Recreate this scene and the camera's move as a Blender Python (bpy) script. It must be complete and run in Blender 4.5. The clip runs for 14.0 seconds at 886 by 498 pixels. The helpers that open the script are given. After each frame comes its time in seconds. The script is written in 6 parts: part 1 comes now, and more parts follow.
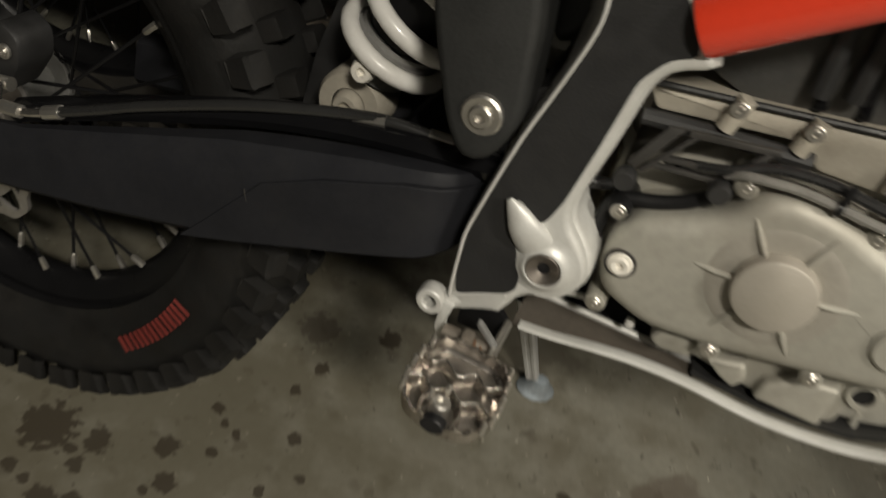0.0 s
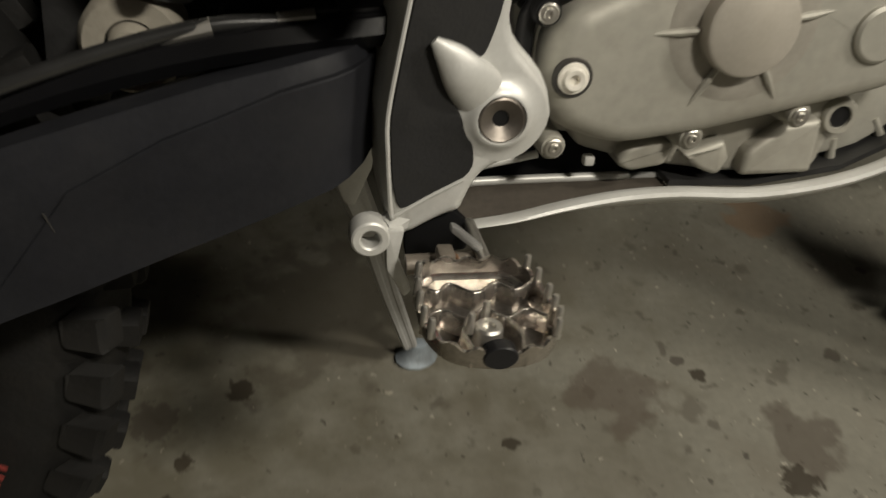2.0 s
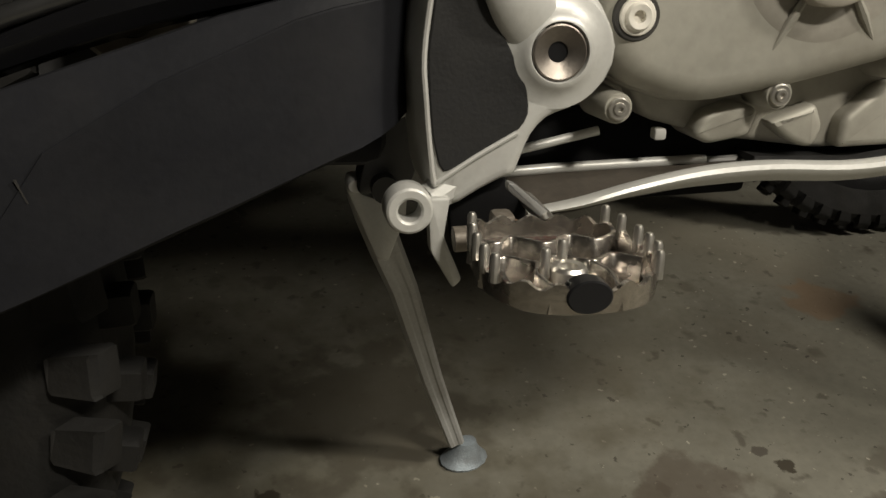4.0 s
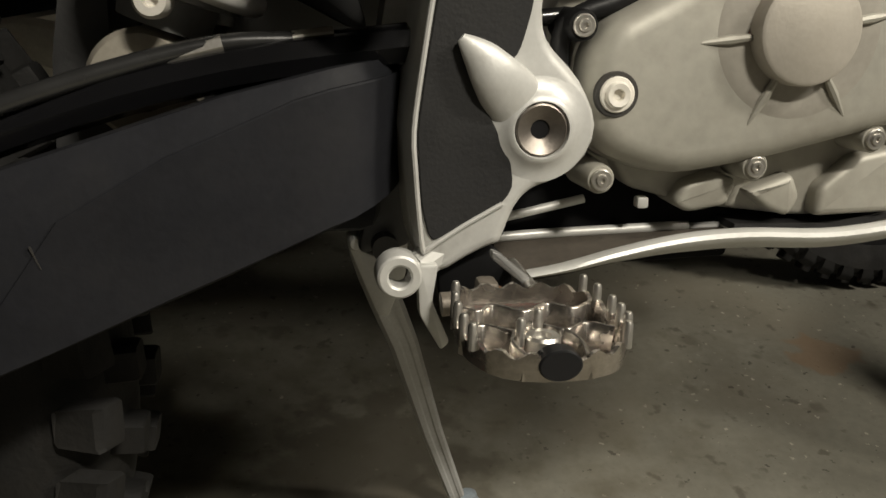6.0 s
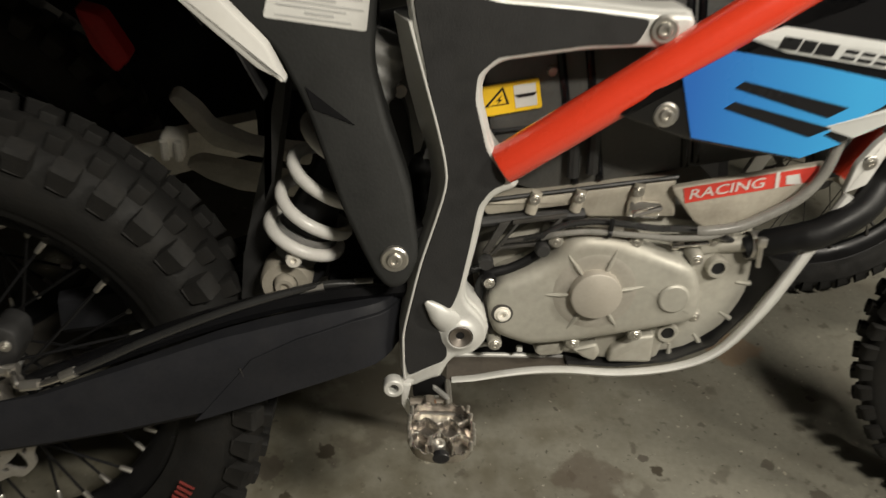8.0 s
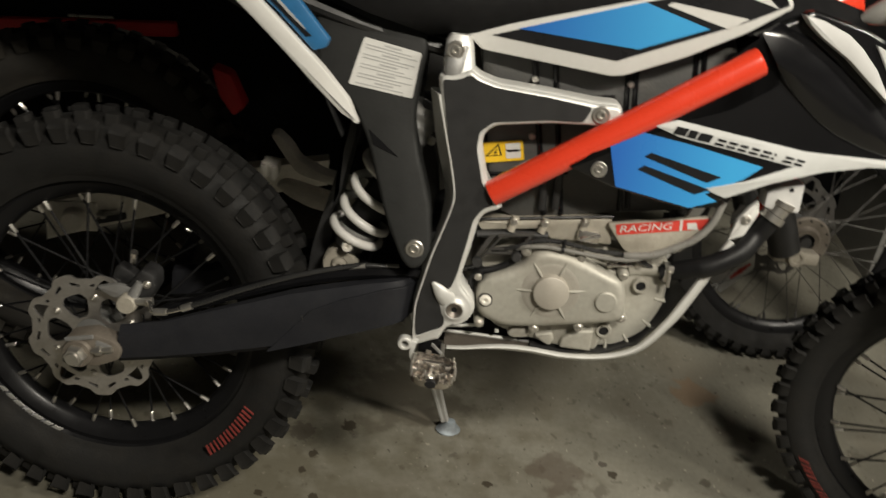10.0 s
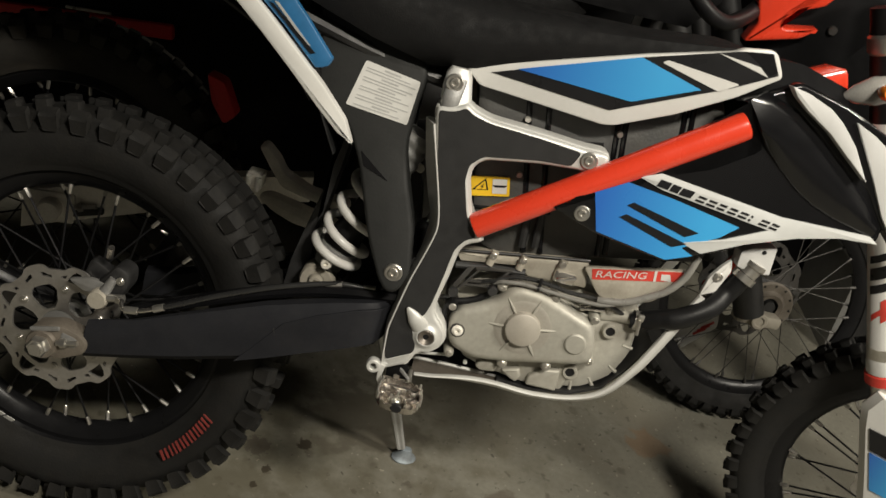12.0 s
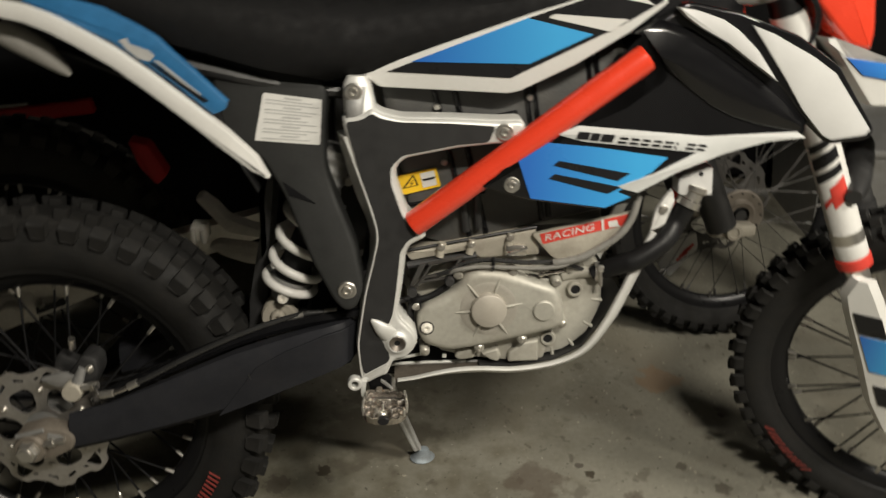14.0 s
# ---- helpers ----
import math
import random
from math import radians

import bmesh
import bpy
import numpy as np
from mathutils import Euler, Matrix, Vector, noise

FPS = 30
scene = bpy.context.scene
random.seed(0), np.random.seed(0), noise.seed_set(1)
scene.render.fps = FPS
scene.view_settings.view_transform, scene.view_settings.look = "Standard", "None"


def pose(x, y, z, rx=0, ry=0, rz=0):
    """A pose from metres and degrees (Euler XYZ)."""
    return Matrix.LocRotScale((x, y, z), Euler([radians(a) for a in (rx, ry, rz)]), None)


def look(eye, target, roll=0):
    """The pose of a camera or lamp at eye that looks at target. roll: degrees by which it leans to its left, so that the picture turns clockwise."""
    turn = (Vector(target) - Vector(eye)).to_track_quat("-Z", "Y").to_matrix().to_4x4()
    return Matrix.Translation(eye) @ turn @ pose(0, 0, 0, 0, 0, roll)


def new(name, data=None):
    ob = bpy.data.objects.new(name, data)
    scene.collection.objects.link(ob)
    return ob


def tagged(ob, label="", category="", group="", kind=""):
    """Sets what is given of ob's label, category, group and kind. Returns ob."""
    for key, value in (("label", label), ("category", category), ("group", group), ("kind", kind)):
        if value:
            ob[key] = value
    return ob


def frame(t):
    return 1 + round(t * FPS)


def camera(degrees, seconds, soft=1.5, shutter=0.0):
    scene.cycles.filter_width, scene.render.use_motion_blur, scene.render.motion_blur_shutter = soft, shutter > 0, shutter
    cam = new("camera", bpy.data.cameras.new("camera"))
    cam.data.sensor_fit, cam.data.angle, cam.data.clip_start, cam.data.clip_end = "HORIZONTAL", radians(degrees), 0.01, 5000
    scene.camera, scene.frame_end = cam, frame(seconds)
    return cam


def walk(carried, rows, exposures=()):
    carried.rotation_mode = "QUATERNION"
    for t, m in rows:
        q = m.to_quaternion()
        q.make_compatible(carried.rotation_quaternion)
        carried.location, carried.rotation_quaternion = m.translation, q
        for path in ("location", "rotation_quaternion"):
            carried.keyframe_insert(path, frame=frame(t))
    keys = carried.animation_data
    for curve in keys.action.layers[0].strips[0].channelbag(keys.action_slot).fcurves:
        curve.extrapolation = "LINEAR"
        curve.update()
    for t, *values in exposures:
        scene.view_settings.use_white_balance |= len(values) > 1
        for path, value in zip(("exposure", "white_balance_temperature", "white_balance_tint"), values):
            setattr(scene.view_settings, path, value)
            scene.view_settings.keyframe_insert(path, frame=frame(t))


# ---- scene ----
cam = camera(56.33, 14.0, soft=1.5, shutter=0.6)
PATH = [
    (0, (0.5422, -0.3924, 0.9159), (0.4122, 0.2677, 0.1761), 17.76),
    (0.5, (0.5645, -0.4359, 0.9951), (0.4731, 0.1625, 0.1991), 14.32),
    (1, (0.4873, -0.4421, 1.0006), (0.4527, 0.1759, 0.2152), 10.10),
    (1.5, (0.3932, -0.3925, 0.8868), (0.5194, 0.2409, 0.1234), 8.77),
    (2, (0.4247, -0.3531, 0.7438), (0.6280, 0.3693, 0.0829), 9.33),
    (2.5, (0.4196, -0.3434, 0.6736), (0.5910, 0.4455, 0.0835), 5.12),
    (5, (0.4364, -0.3430, 0.6250), (0.6091, 0.5043, 0.1228), 3.62),
    (5.5, (0.4390, -0.3478, 0.6394), (0.6099, 0.4972, 0.1326), 3.88),
    (6, (0.4351, -0.3570, 0.6458), (0.5942, 0.5155, 0.1839), 3.58),
    (6.5, (0.4399, -0.3624, 0.6550), (0.5983, 0.5127, 0.1976), 2.97),
    (7, (0.4436, -0.3846, 0.7354), (0.6246, 0.4774, 0.2618), 4.77),
    (7.5, (0.4431, -0.4822, 0.9630), (0.5503, 0.2922, 0.3394), 5.40),
    (10, (0.4831, -0.9685, 1.2364), (0.5118, 0.2917, 0.4233), 10.47),
    (10.5, (0.4771, -0.9836, 1.2331), (0.5199, 0.3021, 0.4616), 16.30),
    (11, (0.4783, -0.9790, 1.2353), (0.5339, 0.3079, 0.4666), 15.74),
    (11.5, (0.4700, -0.9801, 1.2348), (0.5306, 0.3083, 0.4690), 15.77),
    (12, (0.4651, -0.9843, 1.2341), (0.5415, 0.3114, 0.4822), 17.35),
    (12.5, (0.4552, -0.9960, 1.2327), (0.5324, 0.3114, 0.5014), 18.72),
    (13, (0.4594, -0.9956, 1.2335), (0.5257, 0.3123, 0.5021), 18.20),
    (13.5, (0.4902, -0.9802, 1.2456), (0.5573, 0.3154, 0.4926), 12.32),
    (14, (0.5376, -0.9705, 1.2650), (0.6170, 0.3083, 0.4851), 2.29),
]
walk(cam, [(t, look(eye, target, roll)) for t, eye, target, roll in PATH], [(0.0, -0.26), (0.5, -0.44), (1.0, -0.40), (2.0, -0.28), (2.7, -0.32), (4.8, -0.08), (6.0, 0.02), (6.5, 0.0), (7.0, 0.0), (7.5, 0.06), (10.0, 0.06), (14.0, 0.08)])

# ---- light ----
world = bpy.data.worlds.new("world")
scene.world = world
world.use_nodes = True
world.node_tree.nodes["Background"].inputs[0].default_value = (0.9, 0.95, 1.0, 1)
world.node_tree.nodes["Background"].inputs[1].default_value = 0.02
scene.view_settings.exposure = 0.0


def lamp(name, eye, target, sx, sy, watts, colour):
    data = bpy.data.lights.new(name, "AREA")
    data.shape, data.size, data.size_y, data.energy, data.color = "RECTANGLE", sx, sy, watts, colour
    ob = new(name, data)
    ob.matrix_world = look(eye, target)
    return tagged(ob, kind="structure")


WARM = (1.0, 0.93, 0.80)
lamp("ceiling_tube_light", (1.18, -1.32, 2.40), (1.18, -1.32, 0), 0.42, 0.14, 60, WARM)
lamp("ceiling_tube_light", (2.50, -0.75, 2.40), (2.50, -0.75, 0), 0.80, 0.20, 62, WARM)


# ---- materials ----
def material(name, colour, rough=0.5, metal=0.0, vary=0.12, scale=30.0, bump=0.0, fine=0.0, coat=0.0, dirt=None, dirt_amount=0.0, gloss=None):
    m = bpy.data.materials.new(name)
    m.use_nodes = True
    nt = m.node_tree
    b = nt.nodes["Principled BSDF"]
    b.inputs["Metallic"].default_value = metal
    b.inputs["Coat Weight"].default_value = coat
    b.inputs["Specular IOR Level"].default_value = gloss if gloss is not None else (0.28 if max(colour) < 0.04 and coat == 0 else 0.5)
    b.inputs["Coat Roughness"].default_value = 0.08
    tc = nt.nodes.new("ShaderNodeTexCoord")
    n1 = nt.nodes.new("ShaderNodeTexNoise")
    n1.inputs["Scale"].default_value, n1.inputs["Detail"].default_value = scale, 6
    n2 = nt.nodes.new("ShaderNodeTexNoise")
    n2.inputs["Scale"].default_value, n2.inputs["Detail"].default_value = scale * 9, 4
    nt.links.new(tc.outputs["Object"], n1.inputs["Vector"])
    nt.links.new(tc.outputs["Object"], n2.inputs["Vector"])
    add = nt.nodes.new("ShaderNodeMath")
    add.operation = "ADD"
    nt.links.new(n1.outputs["Fac"], add.inputs[0])
    nt.links.new(n2.outputs["Fac"], add.inputs[1])
    ramp = nt.nodes.new("ShaderNodeValToRGB")
    ramp.color_ramp.elements[0].position, ramp.color_ramp.elements[1].position = 0.3, 0.7
    half = nt.nodes.new("ShaderNodeMath")
    half.operation, half.inputs[1].default_value = "MULTIPLY", 0.5
    nt.links.new(add.outputs[0], half.inputs[0])
    nt.links.new(half.outputs[0], ramp.inputs["Fac"])
    ramp.color_ramp.elements[0].color = (*[c * (1 - vary) for c in colour], 1)
    ramp.color_ramp.elements[1].color = (*[min(1, c * (1 + vary)) for c in colour], 1)
    out = ramp.outputs["Color"]
    if dirt:
        n3 = nt.nodes.new("ShaderNodeTexNoise")
        n3.inputs["Scale"].default_value, n3.inputs["Detail"].default_value, n3.inputs["Roughness"].default_value = scale * 0.6, 8, 0.7
        nt.links.new(tc.outputs["Object"], n3.inputs["Vector"])
        mr = nt.nodes.new("ShaderNodeMapRange")
        mr.inputs[1].default_value, mr.inputs[2].default_value, mr.inputs[4].default_value = 0.45, 0.75, dirt_amount
        nt.links.new(n3.outputs["Fac"], mr.inputs[0])
        mix = nt.nodes.new("ShaderNodeMix")
        mix.data_type = "RGBA"
        nt.links.new(mr.outputs[0], mix.inputs["Factor"])
        nt.links.new(out, mix.inputs["A"])
        mix.inputs["B"].default_value = (*dirt, 1)
        out = mix.outputs["Result"]
    nt.links.new(out, b.inputs["Base Color"])
    rr = nt.nodes.new("ShaderNodeMapRange")
    rr.inputs[1].default_value, rr.inputs[2].default_value = 0.3, 0.7
    rr.inputs[3].default_value, rr.inputs[4].default_value = max(0.03, rough * 0.82), min(1, rough * 1.18)
    nt.links.new(n1.outputs["Fac"], rr.inputs[0])
    nt.links.new(rr.outputs[0], b.inputs["Roughness"])
    if bump or fine:
        bp = nt.nodes.new("ShaderNodeBump")
        bp.inputs["Distance"].default_value, bp.inputs["Strength"].default_value = 0.002, max(bump, fine)
        nt.links.new((n2 if fine else n1).outputs["Fac"], bp.inputs["Height"])
        nt.links.new(bp.outputs[0], b.inputs["Normal"])
    return m


SILVER = material("painted_cast_aluminium", (0.612, 0.612, 0.588), 0.42, 0.25, 0.06, 40, fine=0.06, dirt=(0.30, 0.27, 0.22), dirt_amount=0.25)
INSERT = material("black_grip_plastic", (0.0185, 0.0185, 0.019), 0.62, 0, 0.10, 60, fine=0.12, dirt=(0.030, 0.029, 0.026), dirt_amount=0.3, gloss=0.35)
PLASTIC = material("matt_black_plastic", (0.0115, 0.0115, 0.012), 0.52, 0, 0.15, 40, fine=0.10, dirt=(0.026, 0.024, 0.022), dirt_amount=0.3, gloss=0.8)
GLOSS = material("gloss_black_plastic", (0.006, 0.006, 0.0068), 0.17, 0, 0.1, 20, gloss=0.5)
DECAL_BLACK = material("black_vinyl", (0.012, 0.012, 0.013), 0.3, 0, 0.1, 30)
SWING = material("dark_anodised_aluminium", (0.0160, 0.0166, 0.0198), 0.64, 0, 0.14, 25, fine=0.08, dirt=(0.032, 0.031, 0.031), dirt_amount=0.35, gloss=0.15)
MOTOR = material("dusty_cast_magnesium", (0.388, 0.376, 0.330), 0.55, 0.3, 0.14, 14, fine=0.07, dirt=(0.25, 0.225, 0.185), dirt_amount=0.6)
MOTOR_CAP = material("machined_cap_alloy", (0.43, 0.40, 0.35), 0.52, 0.3, 0.06, 40, fine=0.06, dirt=(0.32, 0.29, 0.23), dirt_amount=0.3)
STEEL = material("zinc_steel", (0.60, 0.58, 0.54), 0.32, 0.9, 0.10, 50, fine=0.08, dirt=(0.28, 0.25, 0.2), dirt_amount=0.35)
CHROME = material("worn_polished_steel", (0.78, 0.75, 0.71), 0.17, 0.97, 0.12, 45, fine=0.10, dirt=(0.22, 0.15, 0.10), dirt_amount=0.35)
DULL_STEEL = material("grey_painted_steel", (0.27, 0.27, 0.265), 0.5, 0.45, 0.12, 30, fine=0.12, dirt=(0.17, 0.15, 0.12), dirt_amount=0.4)
ZINC_FOOT = material("blue_zinc_steel", (0.33, 0.38, 0.42), 0.5, 0.5, 0.2, 60, fine=0.2, dirt=(0.16, 0.14, 0.12), dirt_amount=0.6)
DISC = material("brushed_disc_steel", (0.54, 0.52, 0.495), 0.36, 0.85, 0.15, 20, fine=0.12, dirt=(0.20, 0.16, 0.12), dirt_amount=0.5)
WHITE = material("white_plastic", (0.62, 0.615, 0.59), 0.35, 0, 0.04, 20, coat=0.15, dirt=(0.5, 0.46, 0.38), dirt_amount=0.15)
BLUE = material("blue_vinyl", (0.035, 0.24, 0.60), 0.32, 0, 0.22, 6, coat=0.2)
bn = BLUE.node_tree
bg = bn.nodes.new("ShaderNodeTexCoord")
bs = bn.nodes.new("ShaderNodeSeparateXYZ")
bramp = bn.nodes.new("ShaderNodeValToRGB")
bramp.color_ramp.elements[0].color, bramp.color_ramp.elements[1].color = (0.022, 0.125, 0.46, 1), (0.045, 0.33, 0.66, 1)
bramp.color_ramp.elements[0].position, bramp.color_ramp.elements[1].position = 0.05, 0.8
bn.links.new(bg.outputs["Generated"], bs.inputs[0])
bn.links.new(bs.outputs["X"], bramp.inputs["Fac"])
bn.links.new(bramp.outputs["Color"], bn.nodes["Principled BSDF"].inputs["Base Color"])
# the blue vinyl again, with the mudguard's shade put into its colour
SHADED_BLUE = material("shaded_blue_vinyl", (0.026, 0.135, 0.30), 0.36, 0, 0.18, 8, coat=0.2)
ORANGE = material("orange_red_paint", (0.70, 0.050, 0.020), 0.26, 0, 0.05, 25, coat=0.8)
RED_DARK = material("red_plastic", (0.55, 0.018, 0.020), 0.4, 0, 0.1, 20)
RED_INK = material("red_print", (0.55, 0.045, 0.03), 0.55, 0, 0.12, 60)
SPRING = material("white_spring_paint", (0.72, 0.71, 0.68), 0.36, 0, 0.05, 40, coat=0.2, dirt=(0.35, 0.31, 0.26), dirt_amount=0.3)
RUBBER = material("tyre_rubber", (0.0088, 0.0086, 0.0082), 0.78, 0, 0.25, 30, fine=0.25, dirt=(0.021, 0.018, 0.014), dirt_amount=0.4, gloss=0.35)
DUSTY_RUBBER = material("dusty_tyre_rubber", (0.022, 0.020, 0.017), 0.8, 0, 0.25, 30, fine=0.25, dirt=(0.055, 0.046, 0.034), dirt_amount=0.5, gloss=0.4)
RIM_BLACK = material("black_anodised_rim", (0.012, 0.012, 0.013), 0.32, 0.3, 0.1, 40)
HOSE = material("black_hose_rubber", (0.008, 0.008, 0.0085), 0.45, 0, 0.15, 40, fine=0.1)
GREY_HOSE = material("grey_cable_sleeve", (0.19, 0.185, 0.17), 0.30, 0, 0.2, 60, coat=0.3)
BRAKE_HOSE = material("glossy_hose_sleeve", (0.020, 0.020, 0.020), 0.28, 0, 0.15, 40, coat=0.6)
SEAT = material("seat_cover_vinyl", (0.0060, 0.0060, 0.0063), 0.78, 0, 0.15, 60, fine=0.25, dirt=(0.013, 0.012, 0.0115), dirt_amount=0.3, gloss=0.2)
PAPER = material("white_sticker", (0.57, 0.565, 0.54), 0.5, 0, 0.04, 20)
INK = material("grey_print", (0.38, 0.38, 0.37), 0.6, 0, 0.1, 60)
YELLOW = material("yellow_sticker", (0.75, 0.48, 0.02), 0.4, 0, 0.05, 20)
AMBER = material("amber_lens", (0.75, 0.20, 0.02), 0.15, 0, 0.1, 30, coat=0.6)
LENS = material("clear_signal_lens", (0.30, 0.29, 0.27), 0.12, 0, 0.15, 50, coat=0.7)
BATTERY = material("grey_battery_casing", (0.058, 0.058, 0.056), 0.55, 0, 0.12, 30, fine=0.25, dirt=(0.12, 0.11, 0.09), dirt_amount=0.3)
TRAY = material("dusty_tray_alloy", (0.40, 0.37, 0.31), 0.6, 0.2, 0.10, 30, fine=0.15, dirt=(0.20, 0.17, 0.13), dirt_amount=0.6)
STAND = material("scuffed_alloy_stand", (0.47, 0.47, 0.46), 0.45, 0.35, 0.10, 40, fine=0.1, dirt=(0.25, 0.23, 0.2), dirt_amount=0.4)
# black plastic parts, and the sheets and blocks that stand in for shade
BLACK = material("black_plastic_and_shade", (0.0045, 0.0045, 0.005), 0.7, 0, 0.1, 40, gloss=0.12)
DARK_STEEL = material("dark_phosphated_steel", (0.055, 0.053, 0.050), 0.5, 0.4, 0.2, 50, fine=0.1, dirt=(0.10, 0.085, 0.07), dirt_amount=0.4)
PANEL_GREY = material("silver_grey_vinyl", (0.50, 0.50, 0.49), 0.42, 0, 0.03, 20, coat=0.1)
BAND = material("white_vinyl", (0.55, 0.56, 0.55), 0.36, 0, 0.05, 12, coat=0.2, dirt=(0.42, 0.40, 0.36), dirt_amount=0.15)
ALU = material("bare_cast_aluminium", (0.80, 0.77, 0.70), 0.5, 0.1, 0.1, 30, fine=0.08, dirt=(0.35, 0.31, 0.25), dirt_amount=0.4)
RED_FADED = material("faded_red_print", (0.20, 0.028, 0.022), 0.7, 0, 0.15, 90)
PEG = material("worn_peg_steel", (0.50, 0.465, 0.425), 0.25, 0.97, 0.25, 45, fine=0.10, dirt=(0.13, 0.10, 0.08), dirt_amount=0.45)
TURNED = material("turned_steel", (0.25, 0.225, 0.20), 0.45, 0.9, 0.12, 60, fine=0.06, dirt=(0.18, 0.15, 0.125), dirt_amount=0.35)

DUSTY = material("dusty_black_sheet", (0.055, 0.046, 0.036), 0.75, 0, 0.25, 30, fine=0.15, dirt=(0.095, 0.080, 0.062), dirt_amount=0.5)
COPPER = material("rusty_spring_wire", (0.40, 0.235, 0.145), 0.42, 0.7, 0.2, 60, fine=0.1)
SIDE = material("black_side_plastic", (0.0185, 0.0190, 0.0185), 0.64, 0, 0.15, 40, fine=0.10, dirt=(0.028, 0.028, 0.026), dirt_amount=0.3, gloss=0.25)
PEG_FLOOR = material("grimy_peg_steel", (0.34, 0.32, 0.295), 0.36, 0.95, 0.25, 60, fine=0.12, dirt=(0.12, 0.10, 0.08), dirt_amount=0.5)
WIPED = material("bare_cast_magnesium", (0.345, 0.325, 0.285), 0.52, 0.3, 0.10, 30, fine=0.06, dirt=(0.38, 0.355, 0.305), dirt_amount=0.6)
AXLE = material("grimy_alloy", (0.20, 0.175, 0.145), 0.5, 0.35, 0.2, 40, fine=0.15, dirt=(0.09, 0.075, 0.06), dirt_amount=0.6)


def concrete():
    m = material("stained_concrete", (0.181, 0.1735, 0.141), 0.62, 0, 0.16, 9, bump=0.15)
    nt = m.node_tree
    b = nt.nodes["Principled BSDF"]
    base = b.inputs["Base Color"].links[0].from_socket
    tc = nt.nodes.new("ShaderNodeTexCoord")
    warp = nt.nodes.new("ShaderNodeTexNoise")
    warp.inputs["Scale"].default_value, warp.inputs["Detail"].default_value = 22, 5
    nt.links.new(tc.outputs["Object"], warp.inputs["Vector"])
    ragged = nt.nodes.new("ShaderNodeTexNoise")
    ragged.inputs["Scale"].default_value, ragged.inputs["Detail"].default_value = 95, 3
    nt.links.new(tc.outputs["Object"], ragged.inputs["Vector"])

    def darker(colour, factor, source):
        mix = nt.nodes.new("ShaderNodeMix")
        mix.data_type = "RGBA"
        gain = nt.nodes.new("ShaderNodeMath")
        gain.operation, gain.inputs[1].default_value = "MULTIPLY", factor
        nt.links.new(source, gain.inputs[0])
        nt.links.new(gain.outputs[0], mix.inputs["Factor"])
        nt.links.new(b.inputs["Base Color"].links[0].from_socket, mix.inputs["A"])
        mix.inputs["B"].default_value = (*colour, 1)
        nt.links.new(mix.outputs["Result"], b.inputs["Base Color"])

    def cut(source, low, high):
        mr = nt.nodes.new("ShaderNodeMapRange")
        mr.inputs[1].default_value, mr.inputs[2].default_value = low, high
        nt.links.new(source, mr.inputs[0])
        return mr.outputs[0]

    # broad damp patches, small oil drips, pale grit, dark pits
    for scale, low, high, colour, factor, off in ((2.1, 0.50, 0.66, (0.125, 0.113, 0.085), 0.6, 0), (7, 0.52, 0.70, (0.15, 0.135, 0.105), 0.6, 5), (17, 0.62, 0.70, (0.085, 0.074, 0.056), 0.6, 3), (34, 0.630, 0.700, (0.070, 0.060, 0.046), 0.65, 23), (75, 0.675, 0.70, (0.045, 0.038, 0.030), 0.75, 7), (85, 0.685, 0.715, (0.40, 0.375, 0.31), 0.75, 11), (48, 0.72, 0.735, (0.38, 0.35, 0.28), 0.7, 41), (160, 0.60, 0.75, (0.11, 0.10, 0.08), 0.45, 17)):
        mp = nt.nodes.new("ShaderNodeMapping")
        mp.inputs["Location"].default_value = (off, off * 0.7, 0)
        nt.links.new(tc.outputs["Object"], mp.inputs["Vector"])
        n = nt.nodes.new("ShaderNodeTexNoise")
        n.inputs["Scale"].default_value, n.inputs["Detail"].default_value = scale, 3
        nt.links.new(mp.outputs[0], n.inputs["Vector"])
        darker(colour, factor, cut(n.outputs["Fac"], low, high))
    # single stains and broad darker patches: x, y, radius, colour
    DRIPS = ((0.076, -0.157, 0.017), (0.104, -0.137, 0.010), (0.158, -0.152, 0.019), (0.187, -0.140, 0.014), (0.127, -0.141, 0.008), (0.164, -0.104, 0.012), (0.147, -0.091, 0.008), (0.164, -0.068, 0.018), (0.235, -0.035, 0.015), (0.258, -0.073, 0.014), (0.242, -0.092, 0.007), (0.250, -0.122, 0.009), (0.271, -0.124, 0.012), (0.256, 0.035, 0.009), (0.273, 0.022, 0.007), (0.354, 0.045, 0.011), (0.353, -0.031, 0.008), (0.333, 0.148, 0.012), (0.320, 0.104, 0.009), (0.281, -0.017, 0.008), (0.292, 0.015, 0.008), (0.386, 0.005, 0.007), (0.390, -0.034, 0.007), (0.389, 0.236, 0.017), (0.676, 0.144, 0.011), (0.436, -0.047, 0.007), (0.325, -0.140, 0.008), (0.495, -0.042, 0.007), (0.068, -0.121, 0.008), (0.932, 0.222, 0.012), (0.109, -0.080, 0.036), (0.990, 0.068, 0.026), (0.875, 0.040, 0.012))
